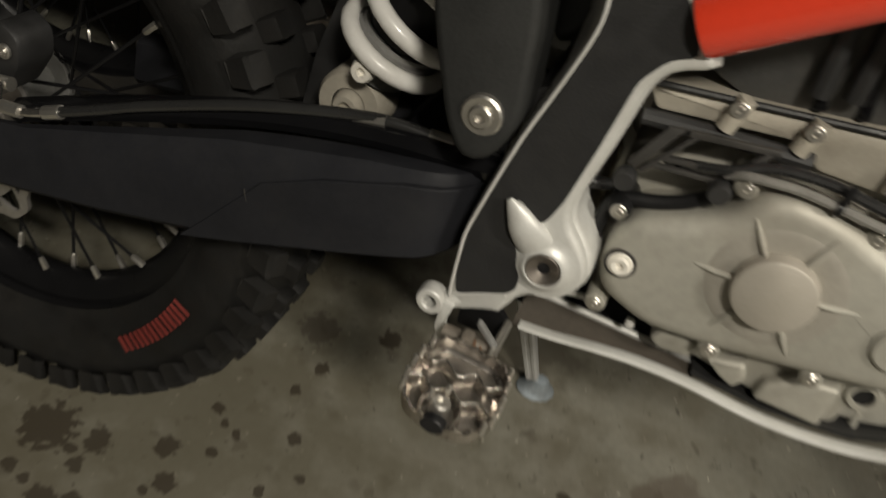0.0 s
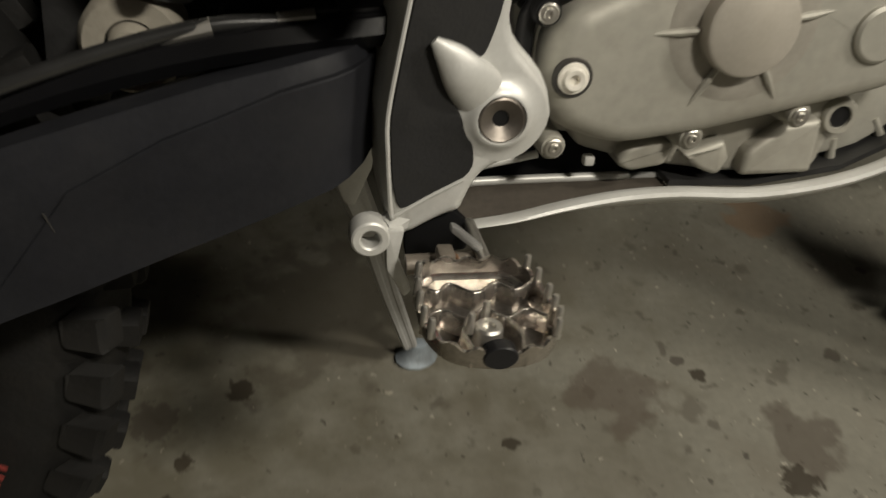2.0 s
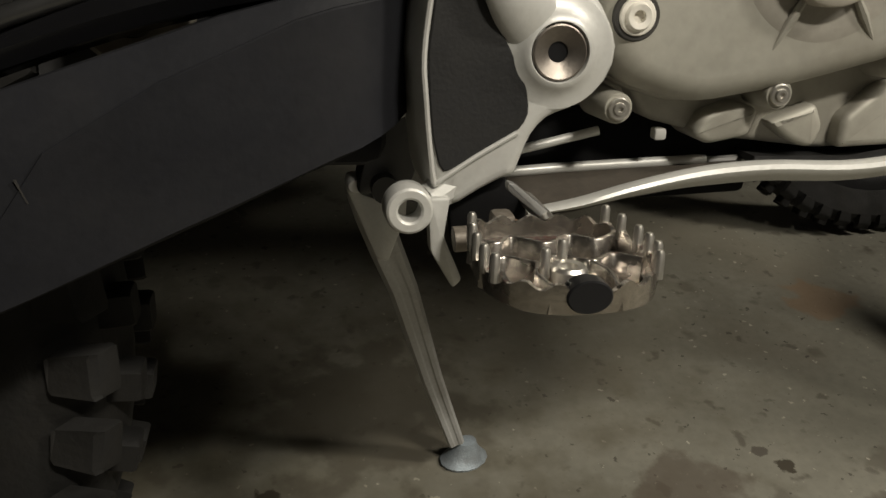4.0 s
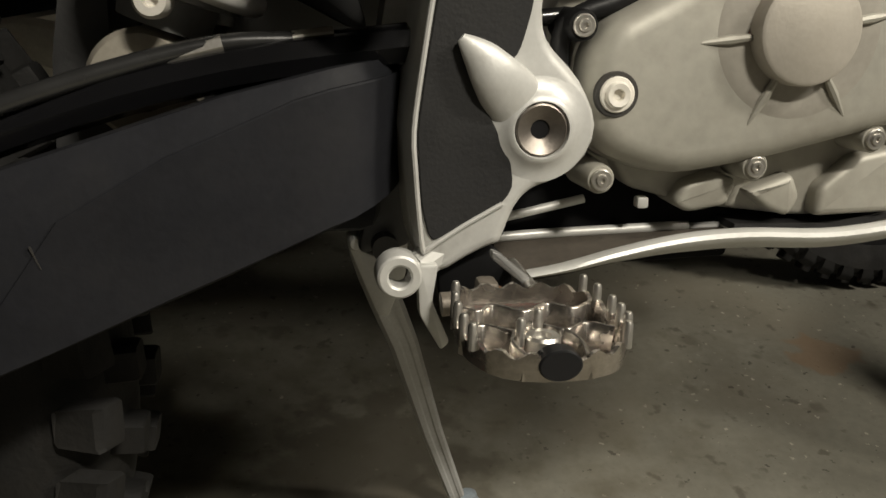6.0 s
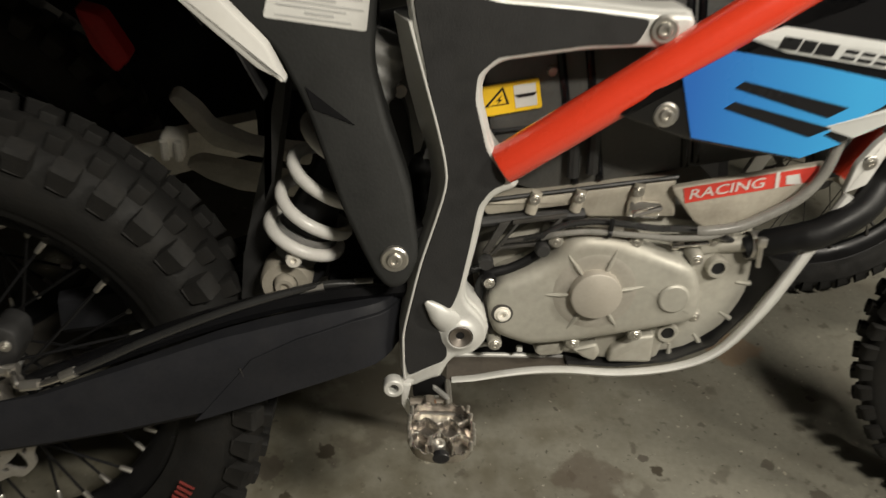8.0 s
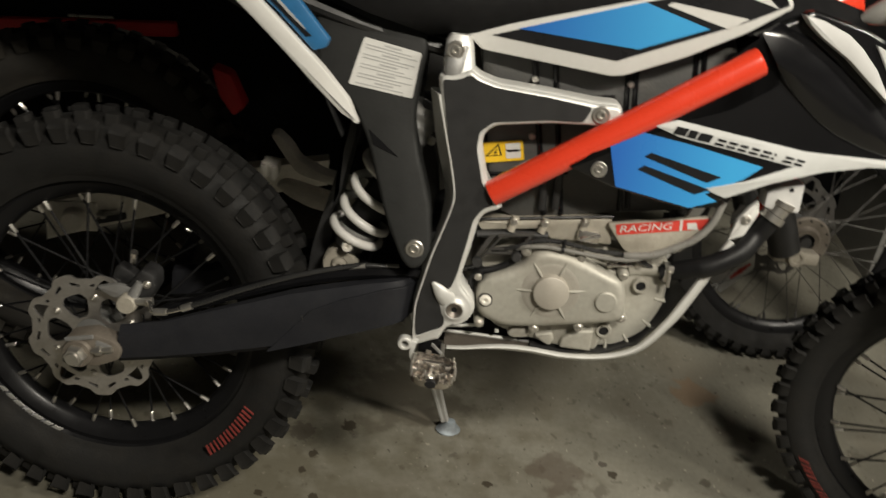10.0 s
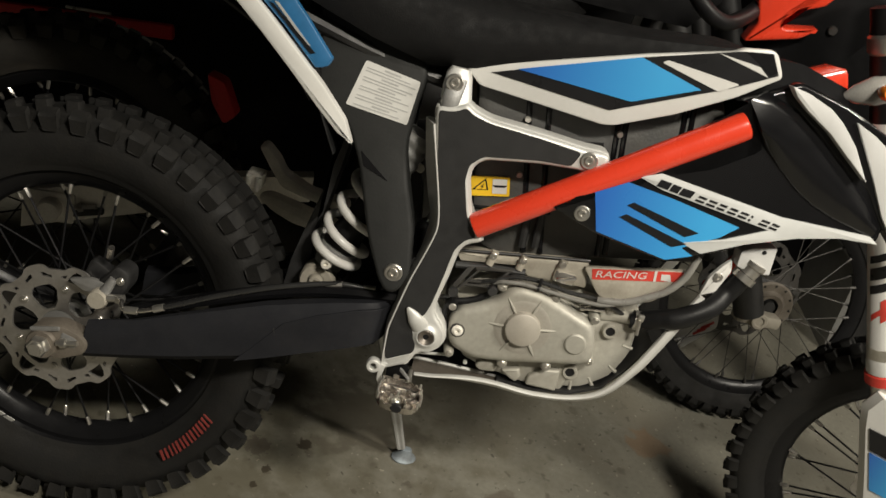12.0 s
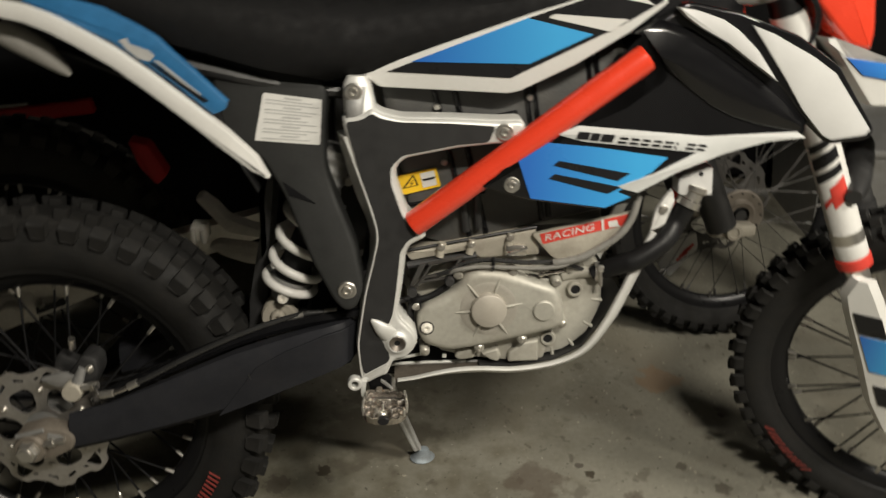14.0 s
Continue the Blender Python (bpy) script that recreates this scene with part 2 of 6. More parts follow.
    # the 0.45 patch: brown stain, with the dimmer light at the rear painted in
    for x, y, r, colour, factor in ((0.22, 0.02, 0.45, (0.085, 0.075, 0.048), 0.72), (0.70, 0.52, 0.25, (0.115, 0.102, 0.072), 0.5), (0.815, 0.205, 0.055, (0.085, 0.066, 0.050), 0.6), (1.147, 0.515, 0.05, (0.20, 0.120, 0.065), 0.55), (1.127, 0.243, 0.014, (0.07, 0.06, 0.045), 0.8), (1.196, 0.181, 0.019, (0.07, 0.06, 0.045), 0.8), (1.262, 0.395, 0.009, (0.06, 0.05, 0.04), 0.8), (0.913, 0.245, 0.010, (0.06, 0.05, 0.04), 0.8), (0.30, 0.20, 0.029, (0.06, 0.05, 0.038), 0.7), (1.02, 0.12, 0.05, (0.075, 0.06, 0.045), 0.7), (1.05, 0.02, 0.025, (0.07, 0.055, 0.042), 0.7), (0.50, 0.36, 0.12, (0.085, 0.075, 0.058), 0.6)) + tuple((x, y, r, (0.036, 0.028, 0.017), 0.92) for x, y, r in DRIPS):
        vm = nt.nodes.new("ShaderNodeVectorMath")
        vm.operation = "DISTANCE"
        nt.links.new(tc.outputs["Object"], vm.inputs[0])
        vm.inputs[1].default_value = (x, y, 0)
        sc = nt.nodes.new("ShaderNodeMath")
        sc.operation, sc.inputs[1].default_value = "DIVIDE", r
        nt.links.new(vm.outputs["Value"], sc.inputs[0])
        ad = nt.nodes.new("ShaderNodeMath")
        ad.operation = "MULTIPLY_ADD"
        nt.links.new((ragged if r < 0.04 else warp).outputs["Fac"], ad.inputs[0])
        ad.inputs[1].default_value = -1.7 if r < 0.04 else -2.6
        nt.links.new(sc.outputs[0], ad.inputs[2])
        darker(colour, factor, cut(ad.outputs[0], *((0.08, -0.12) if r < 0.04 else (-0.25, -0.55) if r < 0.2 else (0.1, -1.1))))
    return m


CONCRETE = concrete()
PLASTER = material("dark_wall_paint", (0.10, 0.097, 0.09), 0.8, 0, 0.06, 6, fine=0.2)


# ---- mesh helpers ----
def link_mesh(name, bm, mat, smooth=True, angle=35):
    me = bpy.data.meshes.new(name)
    bmesh.ops.recalc_face_normals(bm, faces=bm.faces[:])
    bm.to_mesh(me)
    bm.free()
    me.materials.append(mat)
    for p in me.polygons:
        p.use_smooth = smooth
    if smooth:
        me.set_sharp_from_angle(angle=radians(angle))
    return me


def part(name, bm, mat, parent=None, label="", at=None, smooth=True, angle=35):
    data = bm if isinstance(bm, bpy.types.Mesh) else link_mesh(name, bm, mat, smooth, angle)
    ob = new(name, data)
    if parent:
        ob.parent = parent
    if at is not None:
        ob.matrix_basis = at
    if label:
        tagged(ob, label=label)
    return ob


def joined(*bms):
    out = bmesh.new()
    for b in bms:
        me = bpy.data.meshes.new("tmp")
        b.to_mesh(me)
        b.free()
        out.from_mesh(me)
        bpy.data.meshes.remove(me)
    return out


def rounded(pts, r, n=3):
    """A closed outline with its corners rounded."""
    out = []
    for i in range(len(pts)):
        p, a, b = Vector(pts[i]), Vector(pts[i - 1]), Vector(pts[(i + 1) % len(pts)])
        u, v = a - p, b - p
        k = min(r, u.length * 0.45, v.length * 0.45)
        s, e = p + u.normalized() * k, p + v.normalized() * k
        for j in range(n + 1):
            f = j / n
            out.append(((1 - f) ** 2 * s + 2 * f * (1 - f) * p + f * f * e)[:])
    return out


def inset(pts, d):
    """A closed outline moved inwards by d."""
    area = sum(pts[i - 1][0] * pts[i][1] - pts[i][0] * pts[i - 1][1] for i in range(len(pts)))
    s = 1 if area > 0 else -1
    out = []
    for i in range(len(pts)):
        p, a, b = Vector(pts[i]), Vector(pts[i - 1]), Vector(pts[(i + 1) % len(pts)])
        u, v = (p - a).normalized(), (b - p).normalized()
        n1, n2 = Vector((-u.y, u.x)) * s, Vector((-v.y, v.x)) * s
        m = n1 + n2
        m = m / max(0.35, m.length_squared / 2) if m.length > 1e-6 else n1
        out.append((p + m * d)[:])
    return out


def prism(pts, y0, y1, bev=0.0, seg=2, lat=(0, 0)):
    """An outline in x, z pulled from y0 (the outer face) to y1. lat: slope of y along x and z."""
    bm = bmesh.new()
    f = bm.faces.new([bm.verts.new((x, y0, z)) for x, z in pts])
    r = bmesh.ops.extrude_face_region(bm, geom=[f])
    vs = [e for e in r["geom"] if isinstance(e, bmesh.types.BMVert)]
    bmesh.ops.translate(bm, verts=vs, vec=(0, y1 - y0, 0))
    bm.normal_update()
    if bev:
        es = [e for e in bm.edges if all(abs(v.co.y - y0) < 1e-6 for v in e.verts)]
        bmesh.ops.bevel(bm, geom=es, offset=bev, segments=seg, affect="EDGES", profile=0.5)
    bmesh.ops.triangulate(bm, faces=[f for f in bm.faces if len(f.verts) > 4])
    for v in bm.verts:
        v.co.y += lat[0] * v.co.x + lat[1] * v.co.z
    return bm


def curve_points(path, n=6):
    """A smooth line through the points."""
    p = [Vector(q) for q in path]
    p = [2 * p[0] - p[1]] + p + [2 * p[-1] - p[-2]]
    out = []
    for i in range(1, len(p) - 2):
        for j in range(n):
            t = j / n
            out.append(0.5 * ((2 * p[i]) + (p[i + 1] - p[i - 1]) * t + (2 * p[i - 1] - 5 * p[i] + 4 * p[i + 1] - p[i + 2]) * t * t + (3 * p[i] - p[i - 1] - 3 * p[i + 1] + p[i + 2]) * t ** 3))
    return out + [p[-2]]


def sweep(path, r, seg=10, wide=1.0, up=(0, 1, 0)):
    """A tube along a line; wide stretches its section across 'up'."""
    bm = bmesh.new()
    rings = []
    up = Vector(up)
    for i, q in enumerate(path):
        q = Vector(q)
        d = (Vector(path[min(i + 1, len(path) - 1)]) - Vector(path[max(i - 1, 0)])).normalized()
        a = up - d * up.dot(d)
        a = a.normalized() if a.length > 1e-4 else d.orthogonal().normalized()
        b = d.cross(a)
        rad = r[i] if isinstance(r, (list, tuple)) else r
        rings.append([bm.verts.new(q + a * math.cos(t) * rad * wide + b * math.sin(t) * rad) for t in [2 * math.pi * k / seg for k in range(seg)]])
    for a, b in zip(rings, rings[1:]):
        for k in range(seg):
            bm.faces.new((a[k], a[(k + 1) % seg], b[(k + 1) % seg], b[k]))
    bm.faces.new(rings[0])
    bm.faces.new(rings[-1])
    return bm


def lathe(profile, seg=40, c=(0, 0, 0), close=True):
    """A (radius, y) outline turned about the y axis through c."""
    bm = bmesh.new()
    rings = []
    for r, y in profile:
        if r < 1e-6:
            rings.append([bm.verts.new((c[0], c[1] + y, c[2]))])
        else:
            rings.append([bm.verts.new((c[0] + r * math.cos(t), c[1] + y, c[2] + r * math.sin(t))) for t in [2 * math.pi * k / seg for k in range(seg)]])
    for a, b in zip(rings, rings[1:]):
        for k in range(seg):
            q = [a[k % len(a)], a[(k + 1) % len(a)], b[(k + 1) % len(b)], b[k % len(b)]]
            q = list(dict.fromkeys(q))
            if len(q) > 2:
                bm.faces.new(q)
    return bm


def box(x0, x1, y0, y1, z0, z1, bev=0.0):
    bm = bmesh.new()
    bmesh.ops.create_cube(bm, size=1, matrix=Matrix.Translation(((x0 + x1) / 2, (y0 + y1) / 2, (z0 + z1) / 2)) @ Matrix.Diagonal((x1 - x0, y1 - y0, z1 - z0, 1)))
    if bev:
        bmesh.ops.bevel(bm, geom=bm.edges[:], offset=bev, segments=2, affect="EDGES", profile=0.5)
    return bm


def rod(a, b, r, seg=12, r2=None):
    return sweep([a, b], [r, r if r2 is None else r2], seg)


def loft(sections):
    """Rings of equally many points, skinned and capped."""
    bm = bmesh.new()
    rings = [[bm.verts.new(p) for p in s] for s in sections]
    n = len(rings[0])
    for a, b in zip(rings, rings[1:]):
        for k in range(n):
            bm.faces.new((a[k], a[(k + 1) % n], b[(k + 1) % n], b[k]))
    bm.faces.new(rings[0])
    bm.faces.new(rings[-1])
    return bm


def at(x, y, z):
    return Matrix.Translation((x, y, z))


def moved(bm, m):
    bmesh.ops.transform(bm, matrix=m, verts=bm.verts[:])
    return bm


BOLTS = {}


def bolt(parent, x, y, z, r, mat=None, name="bolt"):
    """A socket head with a washer, its head towards -y."""
    key = (round(r, 4), (mat or STEEL).name)
    if key not in BOLTS:
        prof = [(0, -0.1 * r), (0.24 * r, -0.1 * r), (0.28 * r, -0.36 * r), (0.50 * r, -0.36 * r), (0.58 * r, -0.28 * r), (0.60 * r, -0.1 * r), (0.64 * r, -0.14 * r), (0.92 * r, -0.16 * r), (1.04 * r, -0.06 * r), (1.05 * r, 0.3 * r)]
        BOLTS[key] = link_mesh("bolt", lathe(prof, 18), mat or STEEL)
    return part(name, BOLTS[key], None, parent, at=at(x, y, z))


# ---- room ----
def slab(name, x0, x1, y0, y1, z0, z1, mat, label):
    return tagged(part(name, box(x0, x1, y0, y1, z0, z1), mat, smooth=False), label=label, category=name.split("_")[0], kind="structure")


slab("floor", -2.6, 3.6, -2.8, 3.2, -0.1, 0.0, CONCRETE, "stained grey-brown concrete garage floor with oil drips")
slab("wall_north", -2.6, 3.6, 3.2, 3.3, 0, 2.6, PLASTER, "plain dark grey painted garage wall")
slab("wall_south", -2.6, 3.6, -2.9, -2.8, 0, 2.6, PLASTER, "plain dark grey painted garage wall")
slab("wall_east", 3.6, 3.7, -2.9, 3.3, 0, 2.6, PLASTER, "plain dark grey painted garage wall")
slab("wall_west", -2.7, -2.6, -2.9, 3.3, 0, 2.6, PLASTER, "plain dark grey painted garage wall")
slab("ceiling", -2.7, 3.7, -2.9, 3.3, 2.6, 2.7, PLASTER, "plain dark grey garage ceiling")


# ---- wheels ----
def tyre_mesh(R, bead, half, knobs, depth):
    """A carcass with blocks of tread in four rows."""
    base = R - depth
    prof = [(bead - 0.006, -half * 0.50), (bead, -half * 0.56), (bead + 0.006, -half * 0.60)]
    for k in range(13):
        t = math.pi * k / 12
        prof.append((bead + 0.012 + (base - bead - 0.012) * math.sin(t) ** 0.55, -half * 0.88 * math.cos(t) if 0 < k < 12 else (-half * 0.7 if k == 0 else half * 0.7)))
    prof += [(bead + 0.006, half * 0.60), (bead, half * 0.56), (bead - 0.006, half * 0.50)]
    bm = lathe(prof, 96)
    return bm


def tread_blocks(hub, R, half, knobs, depth, rubber):
    """Blocks of tread in four rows, each a part; alike ones share a mesh."""
    base = R - depth
    pitch = 2 * math.pi / knobs
    for yc, wy, shift, length, drop in ((-0.90, 0.34, 0.0, 0.64, 0.010), (-0.34, 0.36, 0.5, 0.48, 0.003), (0.34, 0.36, 0.0, 0.48, 0.003), (0.90, 0.34, 0.5, 0.64, 0.010)):
        side = abs(yc) > 0.6
        rings = []
        for level in (0, 1, 2):
            shrink = (1.0, 0.94, 0.86)[level]
            r = (base - 0.012 - drop, R - drop - 0.002, R - drop)[level]
            ring = []
            for a, w in ((-1, -0.7), (-0.8, -1), (0.8, -1), (1, -0.7), (1, 0.7), (0.8, 1), (-0.8, 1), (-1, 0.7)):
                outer = (1.0 if abs(w) == 1 else 0.8) if side and (w < 0) == (yc < 0) else 0.0
                y = half * (yc + w * wy / 2 * shrink) * (1 - outer) + half * math.copysign((0.90, 0.99, 0.95)[level], yc) * outer
                rr = r * (1 - outer) + (base - 0.5 * half, R - drop - 0.012, R - drop - 0.008)[level] * outer
                t = a * pitch * length / 2 * (shrink if not (outer and level == 0) else 0.80)
                ring.append((rr * math.cos(t), y, rr * math.sin(t)))
            rings.append(ring)
        block = link_mesh("tread_block", loft(rings), rubber)
        for k in range(knobs):
            part("tread_block", block, None, hub, at=Matrix.Rotation((k + shift) * pitch, 4, "Y"))


def arc_bars(r0, r1, y, a0, a1, widths, slant=0.0):
    """Print on a sidewall: slanted bars along an arc, as thin raised pads."""
    bm = bmesh.new()
    n = len(widths)
    for i, w in enumerate(widths):
        t0 = a0 + (a1 - a0) * i / n
        t1 = t0 + (a1 - a0) / n * w
        ring = []
        for yy in (y, y - 0.0015):
            for r, t in ((r0, t0), (r1, t0 + slant), (r1, t1 + slant), (r0, t1)):
                ring.append(bm.verts.new((r * math.cos(t), yy - (0.004 if r == r0 else 0.0), r * math.sin(t))))
        for q in ((4, 5, 6, 7), (0, 1, 5, 4), (1, 2, 6, 5), (2, 3, 7, 6), (3, 0, 4, 7)):
            bm.faces.new([ring[j] for j in q])
    return bm


def wheel(parent, name, place, R, bead, half, knobs, spokes, hub_r, label, rim_half=0.024, silver_hub=True, rubber=None):
    """Hub with rim, tyre, spokes and nipples below it; the axle along y."""
    hub = part(name, lathe([(0, -0.055), (0.014, -0.055), (0.016, -0.045), (hub_r, -0.042), (hub_r, -0.034), (hub_r * 0.62, -0.03), (hub_r * 0.55, 0), (hub_r * 0.62, 0.03), (hub_r, 0.034), (hub_r, 0.042), (0.016, 0.045), (0.014, 0.055), (0, 0.055)], 32), DULL_STEEL if silver_hub else PLASTIC, parent, label, at=place)
    part("tyre", tyre_mesh(R, bead, half, knobs, 0.012), rubber or RUBBER, hub, "black knobbly off-road tyre", angle=40)
    tread_blocks(hub, R, half, knobs, 0.012, rubber or RUBBER)
    ri = bead - 0.028
    part("rim", lathe([(bead + 0.002, -rim_half - 0.004), (bead + 0.003, -rim_half), (bead - 0.004, -rim_half + 0.003), (bead - 0.012, -rim_half + 0.002), (ri, -rim_half * 0.55), (ri - 0.006, -0.004), (ri - 0.006, 0.004), (ri, rim_half * 0.55), (bead - 0.012, rim_half - 0.002), (bead - 0.004, rim_half - 0.003), (bead + 0.003, rim_half), (bead + 0.002, rim_half + 0.004), (bead - 0.014, rim_half * 0.4), (bead - 0.014, -rim_half * 0.4), (bead + 0.002, -rim_half - 0.004)], 96), RIM_BLACK, hub, "black anodised rim")
    meshes = []
    for side in (-1, 1):
        for lead in (-1, 1):
            a = Vector((hub_r * 0.92 * math.cos(lead * 1.15), side * 0.038, hub_r * 0.92 * math.sin(lead * 1.15)))
            b = Vector((ri - 0.004, side * 0.008, 0))
            d = (a - b).normalized()
            meshes.append((link_mesh("spoke", rod(a, b, 0.0018 if silver_hub else 0.0011, 6), DARK_STEEL if not silver_hub else RIM_BLACK), link_mesh("nipple", sweep([b, b + d * 0.014, b + d * 0.016], [0.0036, 0.0034, 0.002], 6), STEEL if silver_hub else DARK_STEEL)))
    for k in range(spokes):
        turn = Matrix.Rotation(2 * math.pi * k / spokes + (0.03 if k % 2 else -0.03), 4, "Y")
        s, n = meshes[(k % 2) * 2 + (k // 2) % 2]
        part("spoke", s, None, hub, at=turn)
        part("nipple", n, None, hub, at=turn)
    return hub


def disc_mesh(r_out, wave, waves, r_mid, r_in, arms, t):
    """A wave-cut brake disc with slots and arms."""
    bm = bmesh.new()
    nt_, n_in, n_out = 432, 22, 20
    rs = [r_in + (r_mid - r_in) * i / n_in for i in range(n_in)] + [r_mid + (r_out - r_mid) * i / n_out for i in range(n_out + 1)]
    grid = []
    for i in range(nt_):
        a = 2 * math.pi * i / nt_
        row = []
        for r in rs:
            f = max(0, (r - r_mid) / (r_out - r_mid))
            q = r + wave * f * math.tanh(2.2 * math.cos(waves * a))
            row.append(bm.verts.new((q * math.cos(a), 0, q * math.sin(a))))
        grid.append(row)
    for i in range(nt_):
        a = (i + 0.5) / nt_
        arm = abs(((a * arms) % 1) - 0.5)
        lobe = math.floor(a * waves + 0.5)
        off = abs(a * waves - lobe)
        slot = abs(((a * waves * 2) % 1) - 0.5)
        for j in range(n_in + n_out):
            u = (j + 0.5) / n_in
            v = (j - n_in + 0.5) / n_out
            if 0.09 < u < 0.96 and arm > 0.16 + 0.24 * abs(2 * u - 1.05) ** 3:
                continue
            if lobe % 2 == 0 and 0.22 < v < 0.80 and off < 0.05 + 0.17 * (1 - ((v - 0.22) / 0.58) ** 1.5):
                continue
            if 0.40 < v < 0.60 and slot < 0.24 and (lobe % 2 or off > 0.24):
                continue
            k = (i + 1) % nt_
            bm.faces.new((grid[i][j], grid[i][j + 1], grid[k][j + 1], grid[k][j]))
    r = bmesh.ops.extrude_face_region(bm, geom=bm.faces[:])
    bmesh.ops.translate(bm, verts=[v for v in r["geom"] if isinstance(v, bmesh.types.BMVert)], vec=(0, t, 0))
    bmesh.ops.delete(bm, geom=[v for v in bm.verts if not v.link_faces], context="VERTS")
    return bm


# ---- the motorcycle on its side stand ----
LEAN_DEG = 11.47
bike = tagged(new("motorcycle"), label="black, white and blue electric off-road motorcycle on its side stand", category="motorcycle")
bike.matrix_world = pose(0, 0, 0, -LEAN_DEG, 0, 0)

# rear wheel
rear = wheel(bike, "rear_wheel", at(0, 0, 0.343), 0.343, 0.241, 0.064, 46, 36, 0.034, "rear wheel with black rim and knobbly tyre")
part("tyre_print", arc_bars(0.254, 0.274, -0.0585, radians(-21), radians(-46), (0.34, 0.42, 0.36, 0.44, 0.34, 0.46, 0.34, 0.44, 0.36, 0.46, 0.34, 0.30, 0.42, 0.5), -0.03), RED_FADED, rear, "red print on the tyre sidewall")
part("rim_print", arc_bars(0.228, 0.241, -0.0275, radians(-108), radians(-140), (0.8, 0.6, 0.7, 0.5, 0.8, 0.7, 0.6), -0.03), PAPER, rear, "white print on the rim")
part("brake_disc", moved(disc_mesh(0.100, 0.0048, 9, 0.074, 0.030, 6, 0.004), at(0, -0.080, 0)), DISC, rear, "wave-cut steel brake disc")
part("disc_carrier", lathe([(0.018, -0.08), (0.034, -0.078), (0.034, -0.072), (0.028, -0.068), (0.026, -0.05)], 32), DULL_STEEL, rear)
for k in range(6):
    a = 2 * math.pi * (k + 0.5) / 6
    bolt(rear, 0.066 * math.cos(a), -0.0815, 0.066 * math.sin(a), 0.0058)


# swingarm: a tapered box arm, its mate on the far side and the bridge between them
def arm_sections(side):
    secs = []
    for x, zt, zb, y0, y1 in ((0.055, 0.392, 0.330, -0.126, -0.106), (0.12, 0.410, 0.347, -0.128, -0.100), (0.20, 0.446, 0.370, -0.130, -0.098), (0.30, 0.490, 0.402, -0.130, -0.092), (0.40, 0.524, 0.446, -0.130, -0.085), (0.430, 0.532, 0.460, -0.1295, -0.078), (0.445, 0.536, 0.466, -0.1280, -0.075), (0.455, 0.538, 0.470, -0.1245, -0.072), (0.464, 0.539, 0.474, -0.1175, -0.07), (0.472, 0.540, 0.477, -0.1065, -0.065), (0.478, 0.541, 0.480, -0.092, -0.06), (0.52, 0.540, 0.488, -0.085, -0.05)):
        c = 0.010
        ring = [(y0, zb + c), (y0, (zb + zt) / 2 + 0.006), (y0 + 0.003, zt - c), (y0 + c, zt), (y1 - c, zt), (y1, zt - c), (y1, zb + c), (y1 - c, zb), (y0 + c, zb)]
        secs.append([(x, side * y if side < 0 else y, z) for y, z in ring])
    return secs


swing = part("swingarm", loft(arm_sections(1)), SWING, bike, "dark grey aluminium swingarm")
part("far_arm", loft([[(x, -y, z) for x, y, z in s] for s in arm_sections(1)]), SWING, swing)
FACET = ((0.276, 0.3960, 0.3966, -0.130), (0.290, 0.4015, 0.4150, -0.130), (0.305, 0.4080, 0.4355, -0.130), (0.319, 0.4138, 0.4550, -0.130), (0.333, 0.4200, 0.4745, -0.130), (0.377, 0.4400, 0.5005, -0.130), (0.400, 0.4500, 0.5105, -0.130), (0.430, 0.4635, 0.5240, -0.1295), (0.445, 0.4700, 0.5285, -0.1280), (0.455, 0.4730, 0.5305, -0.1245), (0.464, 0.4765, 0.5320, -0.1175), (0.472, 0.4795, 0.5330, -0.1065), (0.478, 0.4820, 0.5340, -0.092))
part("arm_facet", loft([[(x, y - 0.0009, z0), (x, y - 0.0009, z1 - 0.0008), (x, y - 0.0003, z1), (x, y + 0.005, z1), (x, y + 0.005, z0)] for x, z0, z1, y in FACET]), SWING, swing, angle=20)
part("scratch", prism([(0.3215, 0.4640), (0.3222, 0.4640), (0.3258, 0.4545), (0.3254, 0.4543)], -0.1312, -0.1300, 0), DARK_STEEL, swing)
part("bridge", box(0.40, 0.47, -0.09, 0.09, 0.455, 0.53, 0.01), SWING, swing)
axle = part("axle_block", joined(prism(rounded([(-0.020, 0.3671), (0.0188, 0.3790), (0.0347, 0.3755), (0.0523, 0.3710), (0.0640, 0.3583), (0.0610, 0.3415), (0.0251, 0.3230), (0.0111, 0.3250), (-0.0159, 0.3233)], 0.007), -0.1335, -0.104, 0.003), lathe([(0, -0.004), (0.021, -0.004), (0.023, -0.001), (0.023, 0.006)], 32, (0.0, -0.1345, 0.343))), AXLE, swing, "grimy alloy axle block")
part("adjuster_slot", joined(prism(rounded([(0.026, 0.3700), (0.048, 0.3650), (0.054, 0.3560), (0.046, 0.3480), (0.026, 0.3490)], 0.004), -0.1345, -0.130, 0.001), prism(rounded([(-0.020, 0.3660), (0.022, 0.3775), (0.024, 0.3715), (-0.018, 0.3600)], 0.002), -0.1365, -0.133, 0.001)), DULL_STEEL, axle)
part("axle_nut", joined(lathe([(0, -0.012), (0.014, -0.012), (0.016, -0.009), (0.016, 0.006), (0.023, 0.006), (0.024, 0.010), (0, 0.010)], 6, (0.0, -0.140, 0.343)), lathe([(0, -0.016), (0.009, -0.016), (0.010, -0.012)], 16, (0.0, -0.140, 0.343))), STEEL, swing, "steel axle nut")
